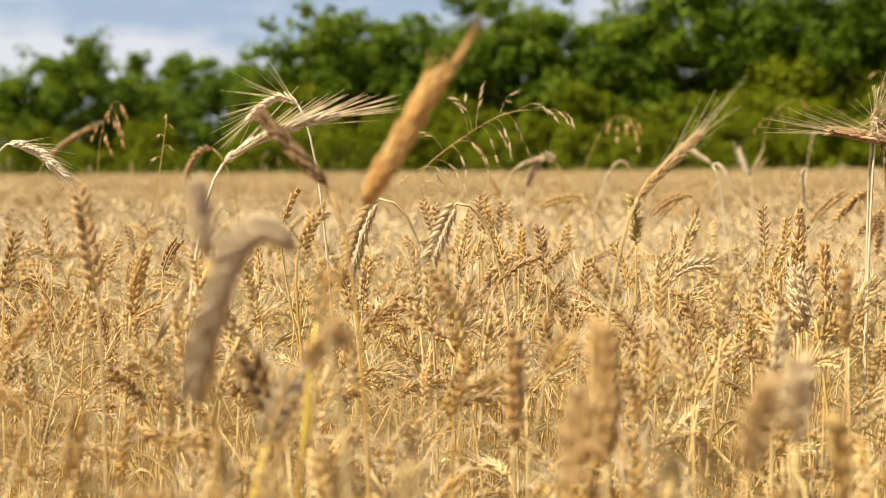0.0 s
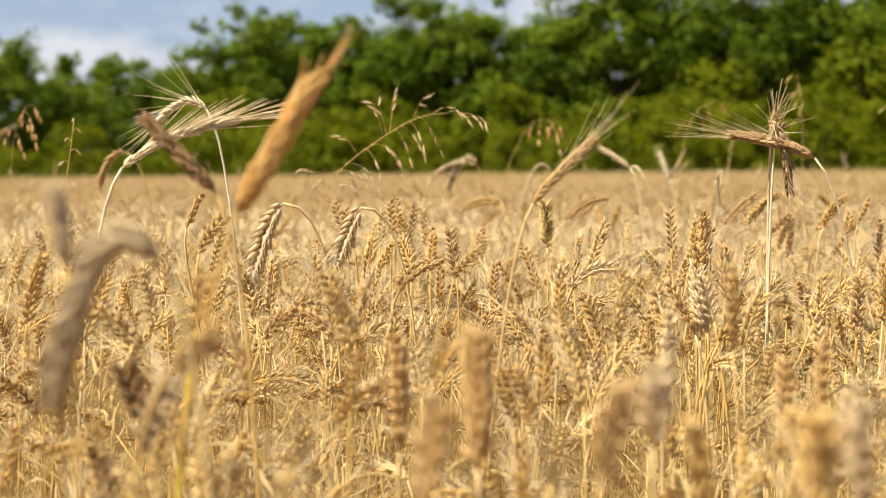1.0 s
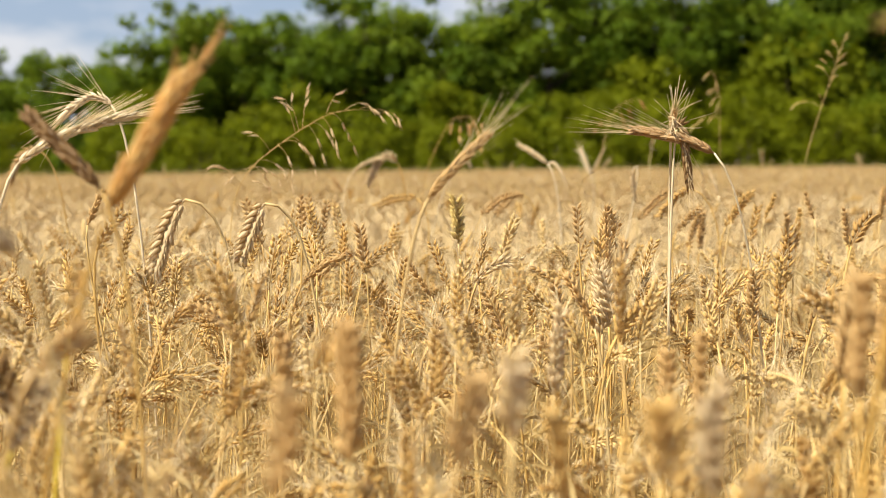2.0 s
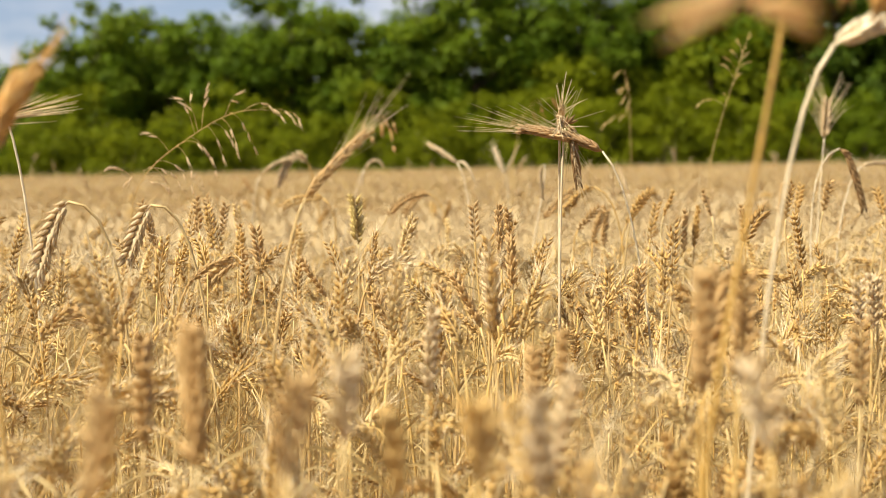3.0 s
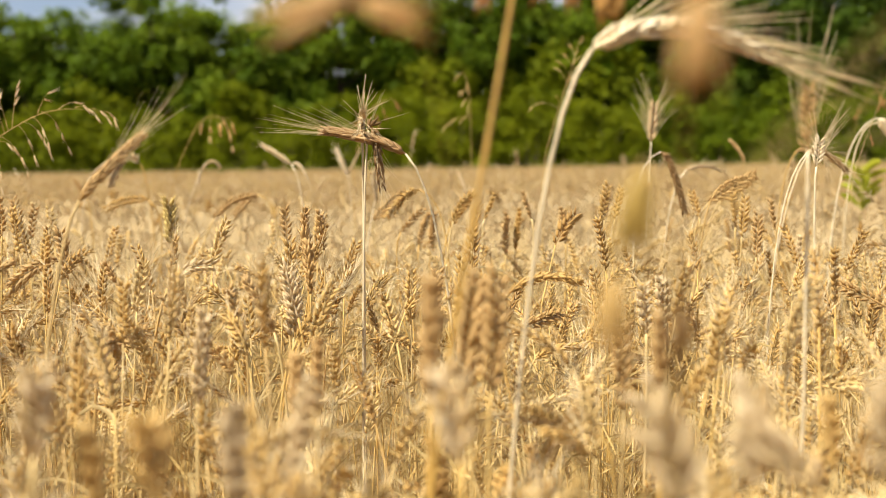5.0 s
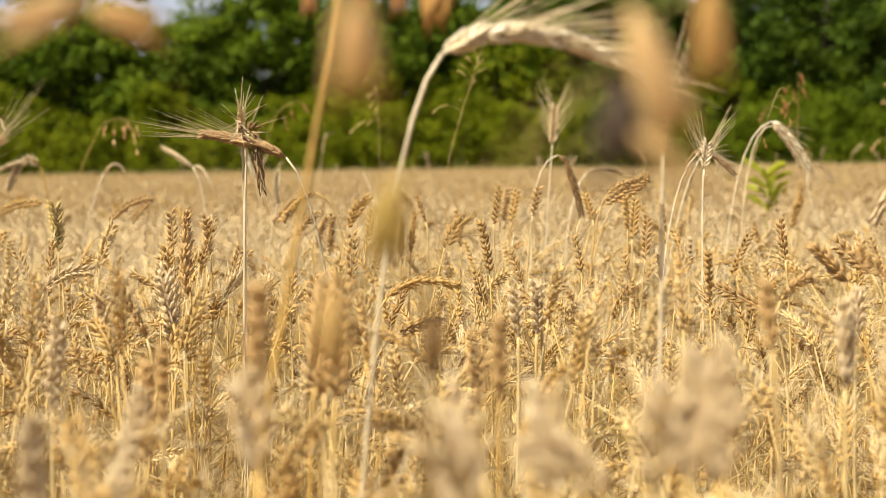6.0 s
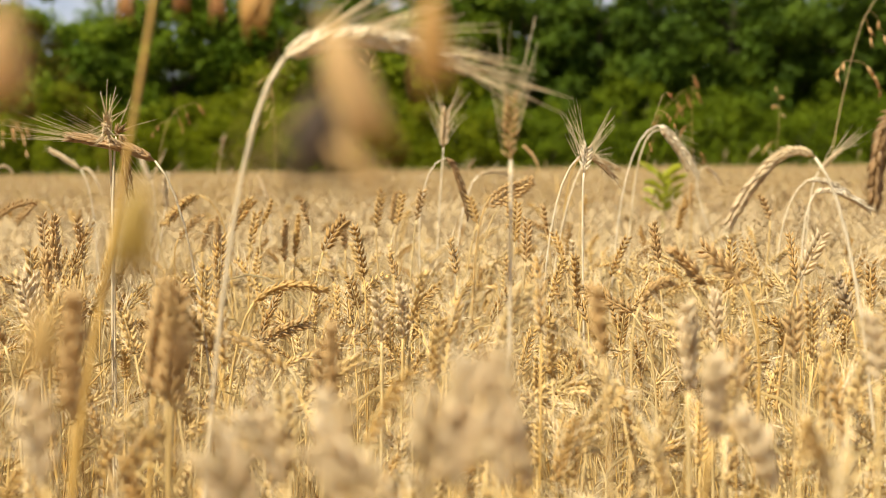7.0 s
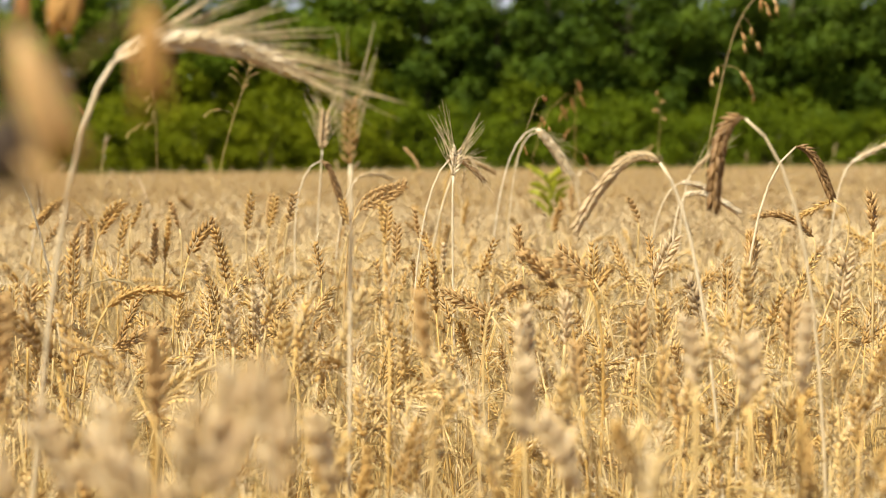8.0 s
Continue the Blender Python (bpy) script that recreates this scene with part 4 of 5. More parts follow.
wheat((0.909, 1.402), (0.930, 1.416, 0.842), (0.929, 1.418, 0.872), (0.929, 1.420, 0.905), "pale")
wheat((1.430, 2.340), (1.467, 2.350, 0.988), (1.495, 2.347, 1.009), (1.533, 2.341, 1.016), "brown")
wheat((0.375, 1.601), (0.295, 1.625, 0.819), (0.317, 1.623, 0.840), (0.359, 1.616, 0.847), "brown")
wheat((1.441, 2.498), (1.517, 2.492, 0.960), (1.562, 2.478, 0.994), (1.613, 2.462, 1.021), "brown")
wheat((1.359, 2.628), (1.371, 2.646, 0.923), (1.378, 2.646, 0.959), (1.387, 2.645, 0.995), "gold")
wheat((1.116, 2.609), (1.137, 2.616, 0.865), (1.142, 2.617, 0.906), (1.147, 2.619, 0.953), "gold")
wheat((1.465, 2.277), (1.489, 2.285, 0.900), (1.494, 2.286, 0.943), (1.498, 2.288, 0.982), "gold")
wheat((0.964, 1.489), (0.986, 1.500, 0.833), (0.987, 1.502, 0.865), (0.986, 1.505, 0.901), "pale")
wheat((1.252, 2.668), (1.237, 2.683, 0.803), (1.235, 2.686, 0.833), (1.237, 2.687, 0.858), "pale")
wheat((0.723, 1.049), (0.755, 1.049, 0.825), (0.755, 1.052, 0.865), (0.757, 1.054, 0.903), "tan")
rye((0.015, 0.714), (-0.019, 0.731, 0.999), (-0.055, 0.732, 1.040), (-0.083, 0.725, 0.919), "grey", awn=0.0, plump=1.75)
rye((-0.067, 0.715), (-0.074, 0.730, 0.996), (-0.077, 0.731, 1.018), (-0.080, 0.731, 1.036), "grey", awn=0.0, plump=1.7)
wheat((0.131, 1.056), (0.124, 1.070, 0.811), (0.127, 1.073, 0.859), (0.124, 1.076, 0.912), "brown")
wheat((-0.157, 0.886), (-0.065, 0.901, 0.848), (-0.056, 0.903, 0.876), (-0.040, 0.904, 0.905), "grey", stem=SUNNY, plump=1.2)
wheat((-0.035, 0.914), (-0.064, 0.922, 0.868), (-0.071, 0.923, 0.886), (-0.078, 0.924, 0.908), "dark", plump=1.3)
wheat((-0.06, 0.86), (-0.034, 0.845, 0.915), (-0.018, 0.846, 0.929), (0.000, 0.847, 0.942), "tan", plump=1.1)
wheat((0.447, 1.091), (0.467, 1.105, 0.790), (0.471, 1.107, 0.831), (0.469, 1.110, 0.882), "brown")
wheat((0.628, 0.410), (0.636, 0.418, 0.916), (0.640, 0.419, 0.944), (0.645, 0.419, 0.971), "pale", plump=1.35)
wheat((0.660, 0.459), (0.628, 0.483, 0.894), (0.613, 0.489, 0.910), (0.593, 0.497, 0.926), "pale", plump=1.2)
wheat((0.397, 0.858), (0.429, 0.858, 0.821), (0.436, 0.859, 0.861), (0.447, 0.860, 0.900), "pale")
wheat((0.595, 0.942), (0.603, 0.950, 0.866), (0.608, 0.951, 0.910), (0.612, 0.953, 0.963), "brown")
wheat((0.708, 0.849), (0.708, 0.857, 0.873), (0.709, 0.858, 0.903), (0.709, 0.861, 0.936), "tan")
wheat((0.793, 0.758), (0.801, 0.766, 0.829), (0.802, 0.767, 0.853), (0.797, 0.771, 0.881), "gold")
wheat((1.521, 1.469), (1.481, 1.503, 0.891), (1.460, 1.515, 0.915), (1.435, 1.527, 0.935), "brown", plump=1.2)
wheat((1.434, 1.395), (1.500, 1.384, 0.895), (1.515, 1.379, 0.925), (1.530, 1.374, 0.957), "pale", plump=1.2)
wheat((1.734, 1.474), (1.744, 1.489, 0.863), (1.747, 1.490, 0.909), (1.750, 1.492, 0.955), "brown", plump=1.2)
wheat((1.285, 1.241), (1.290, 1.257, 0.840), (1.293, 1.257, 0.867), (1.292, 1.260, 0.900), "pale", plump=1.2)
wheat((1.666, 1.177), (1.656, 1.198, 0.866), (1.662, 1.198, 0.901), (1.670, 1.197, 0.941), "pale", plump=1.2)
wheat((1.573, 1.325), (1.560, 1.352, 0.841), (1.551, 1.358, 0.872), (1.541, 1.365, 0.902), "grey", plump=1.2)
wheat((1.899, 1.402), (1.913, 1.416, 0.949), (1.913, 1.417, 0.974), (1.911, 1.420, 1.004), "brown", plump=1.2)
wheat((1.545, 1.788), (1.534, 1.810, 0.889), (1.531, 1.813, 0.917), (1.528, 1.817, 0.954), "tan", plump=1.2)
wheat((1.301, 1.122), (1.314, 1.135, 0.834), (1.314, 1.137, 0.865), (1.316, 1.138, 0.893), "tan", plump=1.2)
wheat((1.209, 0.940), (1.153, 0.989, 0.831), (1.148, 0.992, 0.853), (1.150, 0.994, 0.886), "brown")
wheat((1.461, 1.051), (1.467, 1.063, 0.838), (1.469, 1.064, 0.870), (1.473, 1.065, 0.907), "tan", plump=1.2)
wheat((1.335, 1.273), (1.305, 1.297, 0.903), (1.286, 1.305, 0.927), (1.264, 1.313, 0.947), "brown", plump=1.4)
wheat((1.074, 0.933), (1.067, 0.947, 0.844), (1.070, 0.949, 0.879), (1.069, 0.952, 0.927), "pale", plump=1.2)
wheat((0.564, 1.715), (0.574, 1.730, 0.874), (0.574, 1.733, 0.912), (0.573, 1.736, 0.946), "brown", plump=1.3)
wheat((0.533, 1.622), (0.513, 1.642, 0.835), (0.498, 1.649, 0.871), (0.478, 1.657, 0.907), "brown", plump=1.2)
wheat((0.386, 1.245), (0.392, 1.258, 0.816), (0.395, 1.260, 0.859), (0.401, 1.262, 0.906), "pale")
wheat((0.469, 1.007), (0.475, 1.025, 0.837), (0.476, 1.026, 0.869), (0.478, 1.028, 0.906), "brown")
wheat((0.161, 0.839), (0.177, 0.847, 0.844), (0.177, 0.850, 0.889), (0.177, 0.853, 0.939), "brown", plump=1.3)
wheat((0.579, 1.017), (0.602, 1.028, 0.863), (0.608, 1.030, 0.911), (0.618, 1.030, 0.954), "tan", plump=1.3)
wheat((0.623, 0.414), (0.623, 0.422, 0.912), (0.625, 0.423, 0.930), (0.631, 0.422, 0.954), "pale", plump=1.3)
wheat((0.647, 0.440), (0.671, 0.448, 0.906), (0.671, 0.450, 0.937), (0.668, 0.453, 0.962), "pale", plump=1.2)
wheat((0.829, 0.635), (0.885, 0.619, 0.877), (0.889, 0.619, 0.902), (0.889, 0.621, 0.930), "pale", plump=1.3)
wheat((0.862, 0.553), (0.891, 0.560, 0.857), (0.886, 0.564, 0.884), (0.874, 0.571, 0.904), "pale", plump=1.2)
wheat((1.065, 0.631), (1.080, 0.639, 0.882), (1.080, 0.640, 0.906), (1.079, 0.643, 0.930), "pale", plump=1.2)
wheat((1.053, 0.690), (1.075, 0.697, 0.890), (1.074, 0.699, 0.915), (1.071, 0.702, 0.941), "pale")
wheat((0.903, 0.767), (0.895, 0.783, 0.909), (0.892, 0.786, 0.939), (0.891, 0.788, 0.962), "brown")
wheat((0.776, 0.597), (0.760, 0.621, 0.858), (0.756, 0.624, 0.878), (0.753, 0.628, 0.905), "pale", plump=1.3)
wheat((0.643, 0.554), (0.603, 0.586, 0.884), (0.599, 0.589, 0.908), (0.586, 0.597, 0.926), "pale", plump=1.2)
wheat((1.141, 0.651), (1.147, 0.663, 0.881), (1.150, 0.664, 0.915), (1.153, 0.664, 0.948), "pale", plump=1.2)
wheat((0.551, 0.467), (0.559, 0.475, 0.892), (0.555, 0.478, 0.917), (0.543, 0.481, 0.932), "pale", plump=1.4)
wheat((0.580, 0.499), (0.612, 0.515, 0.889), (0.612, 0.516, 0.917), (0.610, 0.518, 0.941), "pale", plump=1.3)
wheat((0.216, 0.636), (0.230, 0.650, 0.883), (0.235, 0.650, 0.906), (0.242, 0.650, 0.933), "tan", plump=1.2)
wheat((0.275, 0.677), (0.267, 0.693, 0.889), (0.268, 0.694, 0.908), (0.270, 0.696, 0.940), "pale", plump=1.2)
wheat((0.302, 0.570), (0.326, 0.578, 0.888), (0.329, 0.578, 0.910), (0.327, 0.580, 0.926), "gold", plump=1.2)
wheat((0.131, 0.610), (0.131, 0.626, 0.876), (0.136, 0.627, 0.900), (0.141, 0.628, 0.929), "tan", plump=1.2)
wheat((0.283, 0.689), (0.299, 0.705, 0.849), (0.298, 0.707, 0.876), (0.295, 0.709, 0.900), "gold", plump=1.2)
wheat((0.391, 0.630), (0.375, 0.646, 0.861), (0.372, 0.648, 0.886), (0.373, 0.650, 0.917), "grey", plump=1.2)
wheat((0.494, 0.770), (0.514, 0.783, 0.890), (0.516, 0.785, 0.928), (0.516, 0.788, 0.973), "tan", plump=1.2)
wheat((0.482, 0.569), (0.482, 0.585, 0.895), (0.481, 0.587, 0.919), (0.475, 0.589, 0.942), "pale", plump=1.2)


def brome_spikelet(size):
    """A slim hanging brome spikelet along -z: narrow overlapping husks with fine tips."""
    g = Geo()
    for k in range(5):
        v, t = spindle(size * 0.55, size * 0.13, size * 0.10, 5)
        g.add((v @ aim((0.16 * (-1) ** k, 0.05, -1), (0, 1, 0)).T) + (0, 0, -size * 0.13 * k), t, 0, 0.1 * k)
        tip = np.array((0.06 * (-1) ** k * size, 0, -size * (0.13 * k + 0.5)))
        g.add(*tube(np.array([tip, tip + (0.05 * (-1) ** k * size, 0, -0.25 * size)]), size * 0.012, 3))
    return g


def oat_spikelet(size, sides=6, bristle=True):
    """A hanging oat spikelet along -z: two papery glumes round slimmer florets, with a thread of an awn."""
    g = Geo()
    for x, s in ((-0.13, 1.0), (0.13, 0.94), (0.0, 0.8)):
        v, t = spindle(size * s, size * 0.16, size * 0.14, sides)
        g.add(v @ aim((x, 0.1 * x, -1), (0, 1, 0)).T, t, 0, abs(x))
    if bristle:
        v, t = spindle(size * 1.5, size * 0.03, size * 0.03, 3, 0.6, 1)
        g.add(v @ aim((0.12, 0.05, -1), (0, 1, 0)).T, t)
    return g.weld()


OATS = {}


def panicle(name, label, category, line, twigs, size, husk, thick=0.0011, stem=None, group="wild grasses above the wheat", hung=(), slim=False):
    """A grass with an open panicle: a stem through the given points, and hanging twigs (share of the way up, sideways, drop, count) with a spikelet each."""
    root = tagged(new(name), label, category, group)
    o = np.array((line[0][0], line[0][1], 0.0))
    root.location = tuple(o)
    pts = np.array(line, float) - o
    whole = np.concatenate([bent((0, 0, 0), (0, 0, pts[0][2] * 0.5), pts[0], 5)[:-1], pts]) if pts[0][2] > 0.1 else pts
    s = np.linspace(0, 1, len(whole))
    fine = np.stack([np.interp(np.linspace(0, 1, 30), s, whole[:, k]) for k in range(3)], -1)
    for _ in range(2):
        fine[1:-1] = (fine[:-2] + 2 * fine[1:-1] + fine[2:]) / 4
    part("stem", Geo().add(*tube(fine, np.linspace(thick * 1.5, thick * 0.5, 30), 5)), [stem or STEM], root)
    key = (round(size, 4), husk.name, slim)
    if key not in OATS:
        OATS[key] = (brome_spikelet if slim else oat_spikelet)(size).mesh("spikelet", [husk])
    upper = np.array([np.array(p) - o for p in line])
    su = np.linspace(0, 1, len(upper))
    for share, across, drop, count in twigs:
        a = np.array([np.interp(share, su, upper[:, k]) for k in range(3)])
        far = a + np.array((across, rng.normal(0, 0.015), -drop))
        twig = bent(a, a + (far - a) * 0.55 + np.array((0, 0, 0.35 * abs(across) + 0.25 * max(0, drop))), far, 9)
        part("twig", Geo().add(*tube(twig, np.linspace(thick * 0.6, thick * 0.3, 9), 4)), [stem or STEM], root)
        for k in range(count):
            i = 8 - int(6.0 * k / max(1, count))
            way = unit(unit(twig[i] - twig[i - 1]) * (1.0 if slim else 0.35) + np.array((0, 0, -0.5)) + 0.15 * rng.normal(size=3))
            m = Matrix([list(row) for row in aim(-way, (0.3, 1, 0.2))]).to_4x4()
            m.translation = twig[i]
            sz = rng.uniform(0.8, 1.15)
            part("spikelet", OATS[key], None, root).matrix_basis = m @ Matrix.Diagonal((sz, sz, sz, 1))
    for p0, p1, hue, wide in hung:
        a, b = np.array(p0) - o, np.array(p1) - o
        far = np.linalg.norm(b - a)
        m = Matrix([list(row) for row in aim(a - b, (0.3, 1, 0.1))]).to_4x4()
        m.translation = a
        ob = part("spikelet", oat_spikelet(1.0, 8, False).mesh("spikelet", [hue]), None, root)
        ob.matrix_basis = m @ Matrix.Diagonal((far * wide, far * wide, far, 1))
        near = upper[np.argmin(np.linalg.norm(upper - a, axis=1))]
        part("twig", Geo().add(*tube(bent(near, (near + a) / 2 + np.array((0, 0, 0.015)), a, 7), min(thick, 0.001) * 0.3, 4)), [STEM], root)
    return root


panicle("brome_grass", "dry straw-coloured brome grass with a loose nodding panicle", "grass",
        [(-0.03, 2.78, 0.95), (0.004, 2.787, 1.045), (0.112, 2.792, 1.122), (0.184, 2.795, 1.164), (0.25, 2.796, 1.172), (0.298, 2.796, 1.162)],
        [(0.18, -0.03, 0.01, 2), (0.22, 0.04, 0.04, 2), (0.25, 0.07, 0.05, 3), (0.3, -0.035, -0.04, 2), (0.33, 0.03, 0.05, 2), (0.38, 0.05, 0.07, 3), (0.42, -0.015, -0.06, 2), (0.47, 0.03, 0.06, 2),
         (0.5, 0.05, 0.06, 3), (0.55, 0.03, 0.05, 2), (0.6, 0.05, 0.07, 3), (0.58, 0.02, -0.04, 2), (0.7, 0.05, -0.01, 2), (0.8, 0.04, 0.015, 2), (0.9, 0.04, 0.015, 2), (1.0, 0.03, 0.01, 2),
         (0.44, 0.01, -0.08, 3), (0.40, -0.02, -0.07, 3), (0.14, -0.05, -0.04, 3), (0.12, 0.05, -0.01, 3), (0.2, 0.07, 0.02, 3), (0.35, 0.06, 0.03, 3)],
        0.022, HUSKS["pale"], 0.0009, slim=True)
panicle("wild_oat", "rusty wild oat panicle hanging above the wheat", "oat", [(0.53, 4.743, 1.0), (0.60, 4.75, 1.15), (0.638, 4.754, 1.215), (0.686, 4.756, 1.228), (0.735, 4.756, 1.215)],
        [(0.75, 0.02, 0.06, 2), (0.8, 0.04, 0.05, 3), (0.9, 0.03, 0.10, 3), (1.0, 0.02, 0.03, 2), (0.7, -0.01, 0.07, 2), (0.6, -0.02, 0.04, 2), (0.85, 0.0, 0.04, 2)], 0.030, OAT)
panicle("wild_oat", "rusty wild oat panicle hanging above the wheat", "oat", [(1.215, 4.947, 1.033), (1.258, 4.958, 1.211), (1.3, 4.962, 1.274), (1.364, 4.963, 1.294)],
        [(0.4, -0.05, 0.04, 2), (0.6, 0.03, 0.06, 3), (0.8, 0.02, 0.05, 2), (1.0, 0.03, 0.02, 3)], 0.030, REDOAT)
panicle("wild_oat", "thin dry wild oat with pale hanging spikelets", "oat", [(1.602, 4.666, 1.021), (1.606, 4.684, 1.21), (1.606, 4.684, 1.309), (1.585, 4.69, 1.375)],
        [(0.33, -0.095, 0.03, 5), (0.36, -0.03, 0.01, 2), (0.6, -0.03, 0.02, 3), (0.66, -0.035, 0.0, 3), (0.75, -0.02, 0.02, 2), (0.85, 0.012, 0.03, 3), (1.0, -0.02, 0.01, 3), (0.55, -0.015, 0.03, 2), (0.92, 0.01, 0.03, 3)], 0.023, HUSKS["greenish"], 0.0011, slim=True)
panicle("wild_oat", "thin dry wild oat with pale upright spikelets", "oat", [(1.554, 3.703, 1.04), (1.607, 3.702, 1.205), (1.64, 3.70, 1.30), (1.669, 3.7, 1.386)],
        [(0.33, -0.08, -0.01, 3), (0.36, -0.012, -0.025, 2), (0.52, 0.012, -0.03, 2), (0.6, -0.022, -0.04, 2), (0.62, 0.04, -0.045, 3), (0.66, -0.03, -0.04, 2), (0.7, 0.02, -0.04, 3), (0.76, -0.015, -0.035, 2), (0.82, 0.012, -0.03, 2), (0.88, -0.008, -0.03, 2), (0.95, 0.008, -0.03, 2)], 0.020, HUSKS["greenish"], 0.0010, slim=True)
panicle("spike_grass", "slim dry grass spike with pale seeds", "grass", [(-0.50, 2.424, 0.90), (-0.491, 2.427, 0.944), (-0.466, 2.434, 1.06), (-0.455, 2.44, 1.149)],
        [(0.70, -0.008, -0.004, 1), (0.78, 0.008, -0.004, 1), (0.85, -0.008, -0.006, 1), (0.92, 0.006, -0.006, 1), (0.99, -0.003, -0.006, 1)], 0.017, HUSKS["pale"], 0.0013)
panicle("wild_oat", "tall wild oat with drooping golden spikelets", "oat", [(2.925, 3.227, 1.033), (2.98, 3.218, 1.288), (3.025, 3.209, 1.458), (3.075, 3.192, 1.543), (3.11, 3.18, 1.56)],
        [(0.33, -0.075, 0.04, 3), (0.33, 0.12, 0.08, 5), (0.55, 0.02, 0.06, 2), (0.6, 0.06, 0.07, 2), (0.8, 0.05, 0.02, 3), (1.0, 0.03, 0.03, 2)], 0.037, OAT, 0.0014)
panicle("wild_oat", "rusty wild oat standing over the wheat", "oat", [(3.263, 4.551, 1.032), (3.27, 4.56, 1.2), (3.28, 4.568, 1.394)],
        [(0.5, -0.04, 0.03, 3), (0.7, -0.06, 0.03, 3), (0.85, 0.03, 0.03, 3), (1.0, 0.02, 0.03, 3), (0.2, 0.08, 0.06, 3)], 0.030, REDOAT)
panicle("wild_oat", "rusty wild oat leaning over the wheat", "oat", [(3.079, 4.632, 0.966), (3.162, 4.614, 1.259), (3.247, 4.579, 1.338)],
        [(0.5, -0.02, 0.04, 2), (0.8, 0.02, 0.05, 3), (1.0, 0.03, 0.05, 3)], 0.030, REDOAT)
panicle("spike_grass", "dry grass spike with tufted seeds", "grass", [(3.45, 4.246, 1.05), (3.454, 4.246, 1.116), (3.469, 4.248, 1.247), (3.462, 4.257, 1.324)],
        [(0.35, -0.06, 0.03, 3), (0.6, 0.02, -0.01, 2), (0.7, -0.02, -0.01, 3), (0.85, 0.015, -0.01, 3), (1.0, 0.0, -0.01, 2)], 0.022, OAT, 0.0010)
panicle("wild_oat", "rusty wild oat between rye ears", "oat", [(2.0, 2.75, 0.98), (2.016, 2.749, 1.042), (2.079, 2.738, 1.209)],
        [(0.7, 0.02, 0.02, 2), (0.9, 0.03, 0.03, 3), (1.0, 0.03, -0.01, 2)], 0.019, REDOAT, 0.0009)

panicle("wild_oat", "tan wild oat with a loose hanging panicle at the field edge", "oat", [(-0.90, 3.62, 0.98), (-0.89, 3.62, 1.12), (-0.87, 3.62, 1.20), (-0.845, 3.62, 1.235)],
        [(0.5, 0.02, 0.05, 3), (0.6, -0.03, 0.04, 2), (0.7, 0.04, 0.07, 3), (0.85, 0.03, 0.06, 3), (1.0, 0.03, 0.03, 3), (0.9, -0.02, 0.03, 2)], 0.028, OAT)

# the wild oats that stand close by
panicle("wild_oat", "tall wild oat on a thick straw-orange stem, close by", "oat", [(0.505, 0.765, 0.84), (0.548, 0.769, 1.045), (0.569, 0.771, 1.152), (0.578, 0.772, 1.20), (0.60, 0.772, 1.22), (0.63, 0.772, 1.215)],
        [], 0.020, REDOAT, 0.0020, YELLOW, hung=[((0.557, 0.791, 1.173), (0.554, 0.790, 1.142), REDOAT, 1.1),
              ((0.590, 0.780, 1.177), (0.589, 0.779, 1.147), REDOAT, 1.1),
              ((0.611, 0.773, 1.173), (0.611, 0.771, 1.142), REDOAT, 1.1),
              ((0.628, 0.767, 1.169), (0.634, 0.762, 1.130), TAN_OAT, 1.2),
              ((0.646, 0.761, 1.179), (0.630, 0.763, 1.136), TAN_OAT, 1.2)])
panicle("wild_oat", "wild oat with large tan spikelets hanging close by", "oat", [(0.513, 0.389, 0.80), (0.514, 0.391, 0.94), (0.515, 0.391, 0.99), (0.513, 0.386, 1.01)],
        [], 0.040, OAT, 0.0022, BROWN_STEM, hung=[((0.451, 0.230, 1.093), (0.449, 0.228, 1.059), OAT, 1.2),
              ((0.583, 0.301, 1.109), (0.583, 0.298, 1.065), TAN_OAT, 0.95),
              ((0.535, 0.263, 1.074), (0.534, 0.261, 1.040), SHADED_OAT, 1.6),
              ((0.537, 0.263, 1.096), (0.553, 0.256, 1.045), OAT, 0.95),
              ((0.535, 0.260, 1.060), (0.556, 0.251, 1.042), HUSKS["brown"], 0.75),
              ((0.505, 0.398, 1.048), (0.499, 0.396, 1.004), OLIVE, 1.15),
              ((0.465, 0.325, 1.014), (0.463, 0.323, 0.982), HUSKS["gold"], 1.2),
              ((0.518, 0.390, 0.996), (0.516, 0.389, 0.969), HUSKS["dark"], 1.3)])
panicle("wild_oat", "wild oat with spikelets held out sideways, close by", "oat", [(0.455, 0.47, 0.85), (0.45, 0.44, 1.0), (0.42, 0.40, 1.11), (0.40, 0.393, 1.118)],
        [], 0.030, OAT, 0.0003, OLIVE, hung=[((0.400, 0.391, 1.110), (0.358, 0.398, 1.092), OAT, 1.0),
              ((0.395, 0.392, 1.105), (0.427, 0.384, 1.095), OAT, 1.2)])

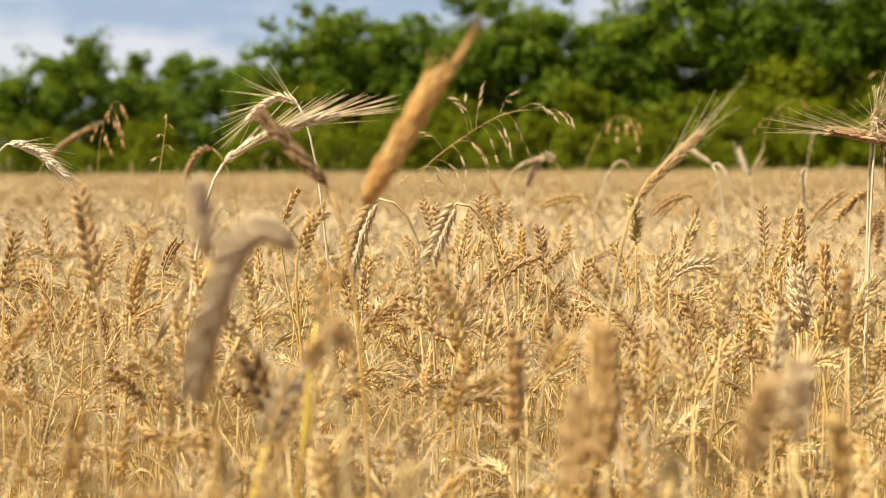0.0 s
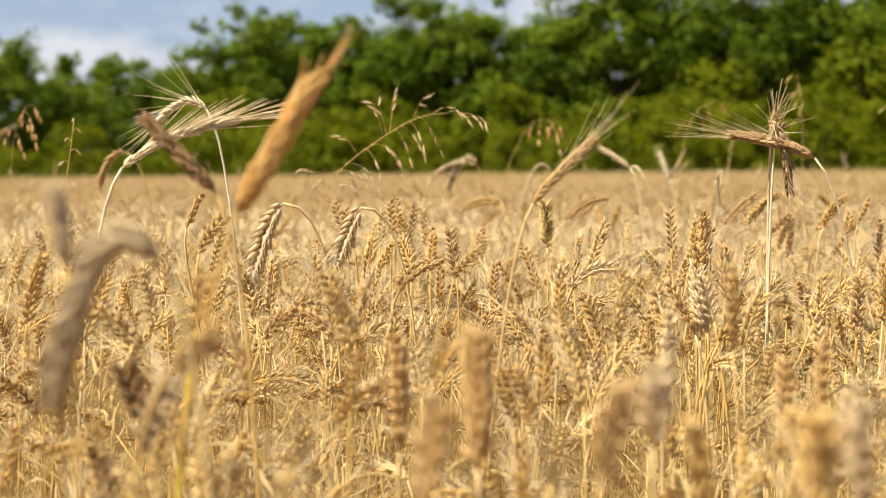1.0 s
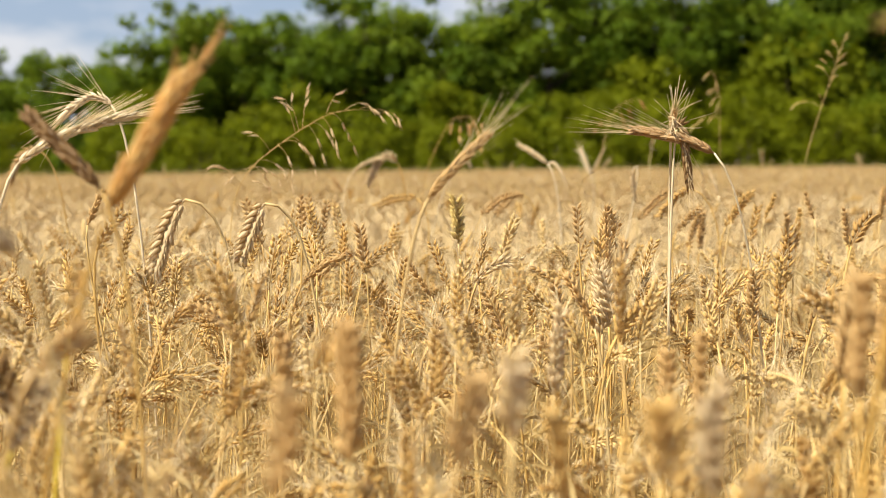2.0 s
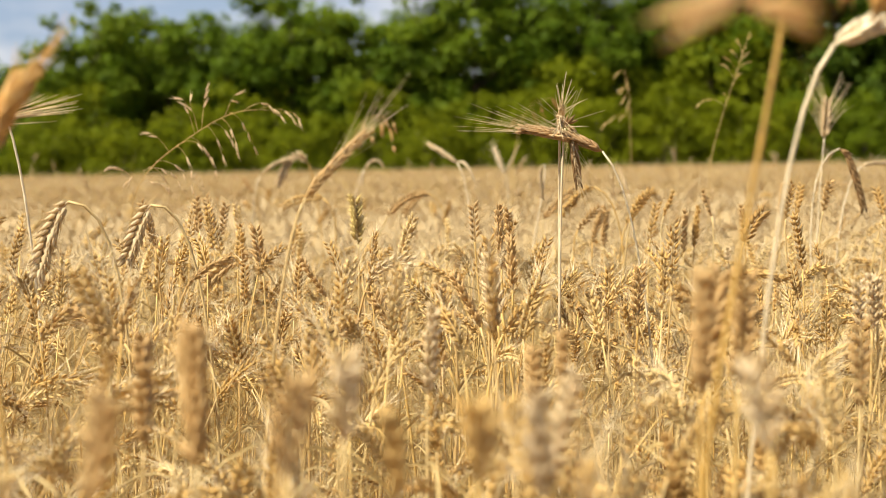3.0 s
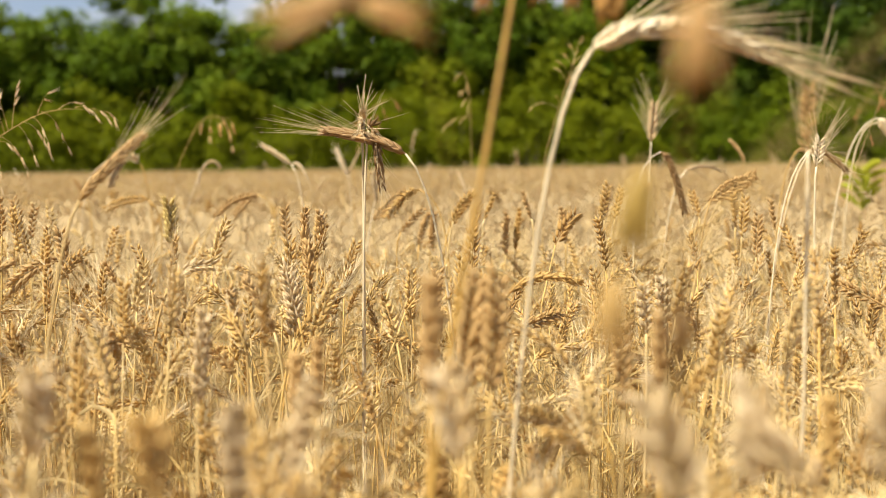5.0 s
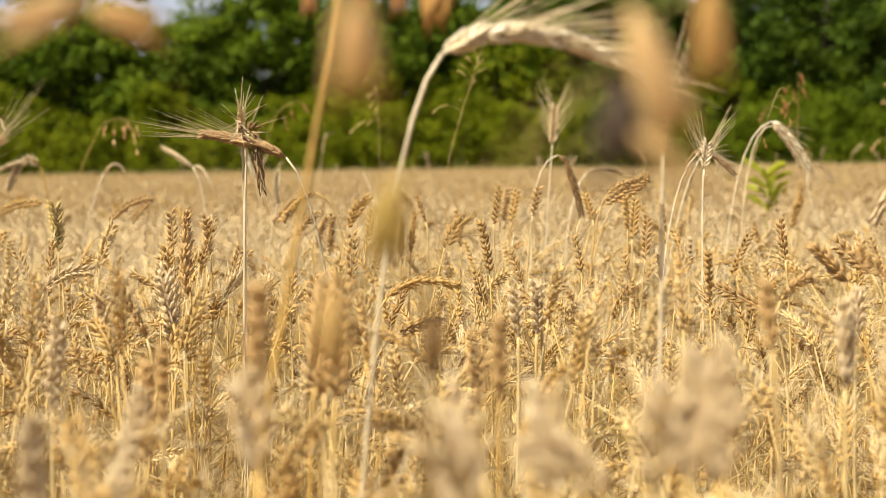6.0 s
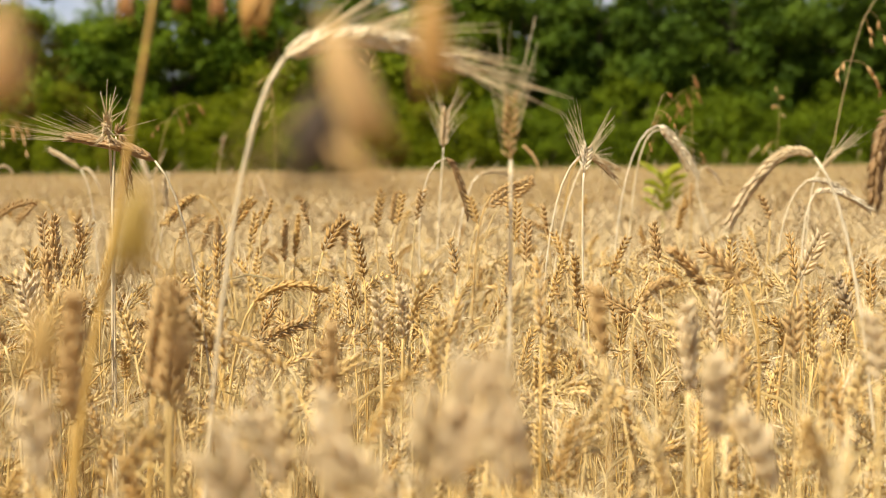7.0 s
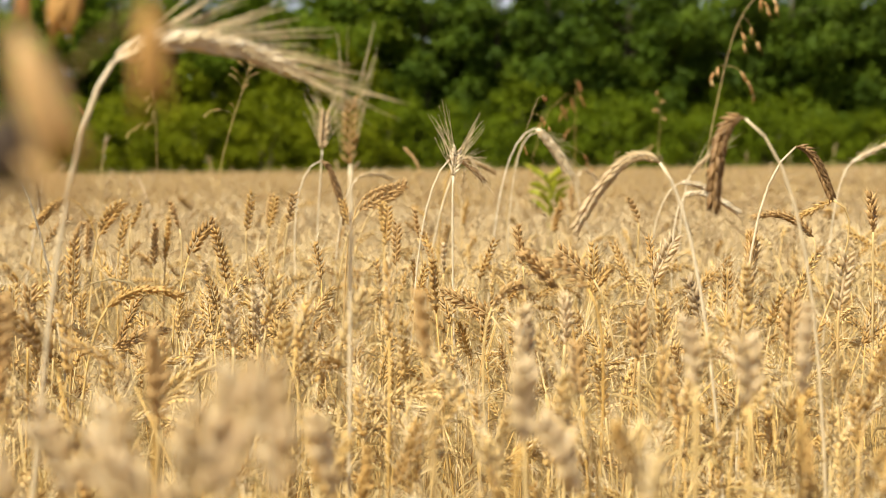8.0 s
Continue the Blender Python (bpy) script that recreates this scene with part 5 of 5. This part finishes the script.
# ---------------------------------------------------------------- a green weed among the wheat
weed = tagged(new("weed"), "bright green broad-leaved weed among the dry wheat", "weed")
weed.location = (3.383, 5.008, 0.0)
stalk = bent((0, 0, 0), (0.01, 0, 0.5), (0.02, 0, 1.02), 8)
part("stem", Geo().add(*tube(stalk, 0.003, 5)), [WEED], weed)
for i in range(16):
    way, h = 0.3 + i * 2.4, 0.83 + 0.011 * i
    out = np.array((math.cos(way), math.sin(way) * 0.7, 0))
    reach = 0.07 + 0.028 * (i % 4)
    c = bent((0.02, 0, h), np.array((0.02, 0, h + 0.05)) + out * reach * 0.5, np.array((0.02, 0, h + 0.035 + 0.02 * (i % 3))) + out * reach, 7)
    part("leaf", Geo().add(*ribbon(c, np.array([0.25, 0.8, 0.7, 1, 0.75, 0.6, 0.05]) * 0.030)), [WEED], weed)

# ---------------------------------------------------------------- the nearest wheat, stalk by stalk


def near_wheat(k):
    """One wheat plant with its own stem, ear and leaves."""
    root = tagged(new("wheat_plant"), ("ripe golden wheat plant with a nodding ear", "ripe wheat plant with an upright tan ear", "dry wheat plant with curled leaves")[k % 3], "wheat", "nearest wheat plants")
    p, q = plant_axis(rng.uniform(0.74, 0.82), rng.normal(0, 0.07), (0.9, 0.2, 1.5, 0.4, 2.1)[k % 5] + 0.2 * rng.random(), rng.uniform(0.07, 0.098))
    part("stem", Geo().add(*tube(p, np.linspace(0.0020, 0.0012, len(p)), 5)), [STEM], root)
    g = Geo()
    slots, _ = ear_slots("wheat", q, 0.0054)
    g.add(*tube(q[:-1], 0.0011, 4))
    unit_v, unit_t, _, _ = spikelet_geo("wheat").arrays()
    for a, turn, size, _, _ in slots:
        g.add((unit_v * size * 1.05) @ turn.T + a, unit_t, 0, 0.12 * rng.random())
    part("ear", g, [WHEAT], root)
    for _ in range(2):
        c = leaf_curve(p, rng.uniform(0.4, 0.9), rng.uniform(0.1, 0.2), rng.uniform(0.2, 1.2), rng.uniform(0, 6.28))
        part("leaf", Geo().add(*ribbon(c, np.array([0.5, 1, 0.95, 0.8, 0.5, 0.08]) * rng.uniform(0.003, 0.006))), [DRY], root)
    return root


kinds = [near_wheat(k) for k in range(12)]
for i in range(140):
    r, a = math.sqrt(rng.uniform(0.62**2, 1.30**2)), rng.uniform(A0, A1)
    x, y = 0.28 + r * math.sin(a), -0.09 + r * math.cos(a)
    s = rng.uniform(0.82, 0.98)
    m = pose(x, y, 0, rng.normal(0, 3), rng.normal(1, 3), rng.uniform(0, 360))
    ob = kinds[i] if i < 12 else copy_thing(kinds[i % 12], m)
    ob.matrix_basis = m
    ob.scale = (s, s, s)

# ears that have grown above the rest further in
for i in range(80):
    r, a = math.sqrt(rng.uniform(2.2**2, 7.5**2)), rng.uniform(A0, A1)
    s = rng.uniform(1.0, 1.15)
    ob = copy_thing(kinds[(0, 2, 4, 5, 7, 9, 3)[i % 7]], pose(0.28 + r * math.sin(a), -0.09 + r * math.cos(a), 0, rng.normal(0, 4), rng.normal(1, 4), rng.uniform(0, 360)))
    ob.scale = (s, s, s)
    tagged(ob, "ripe wheat plant grown taller than the crop", group="taller wheat ears")
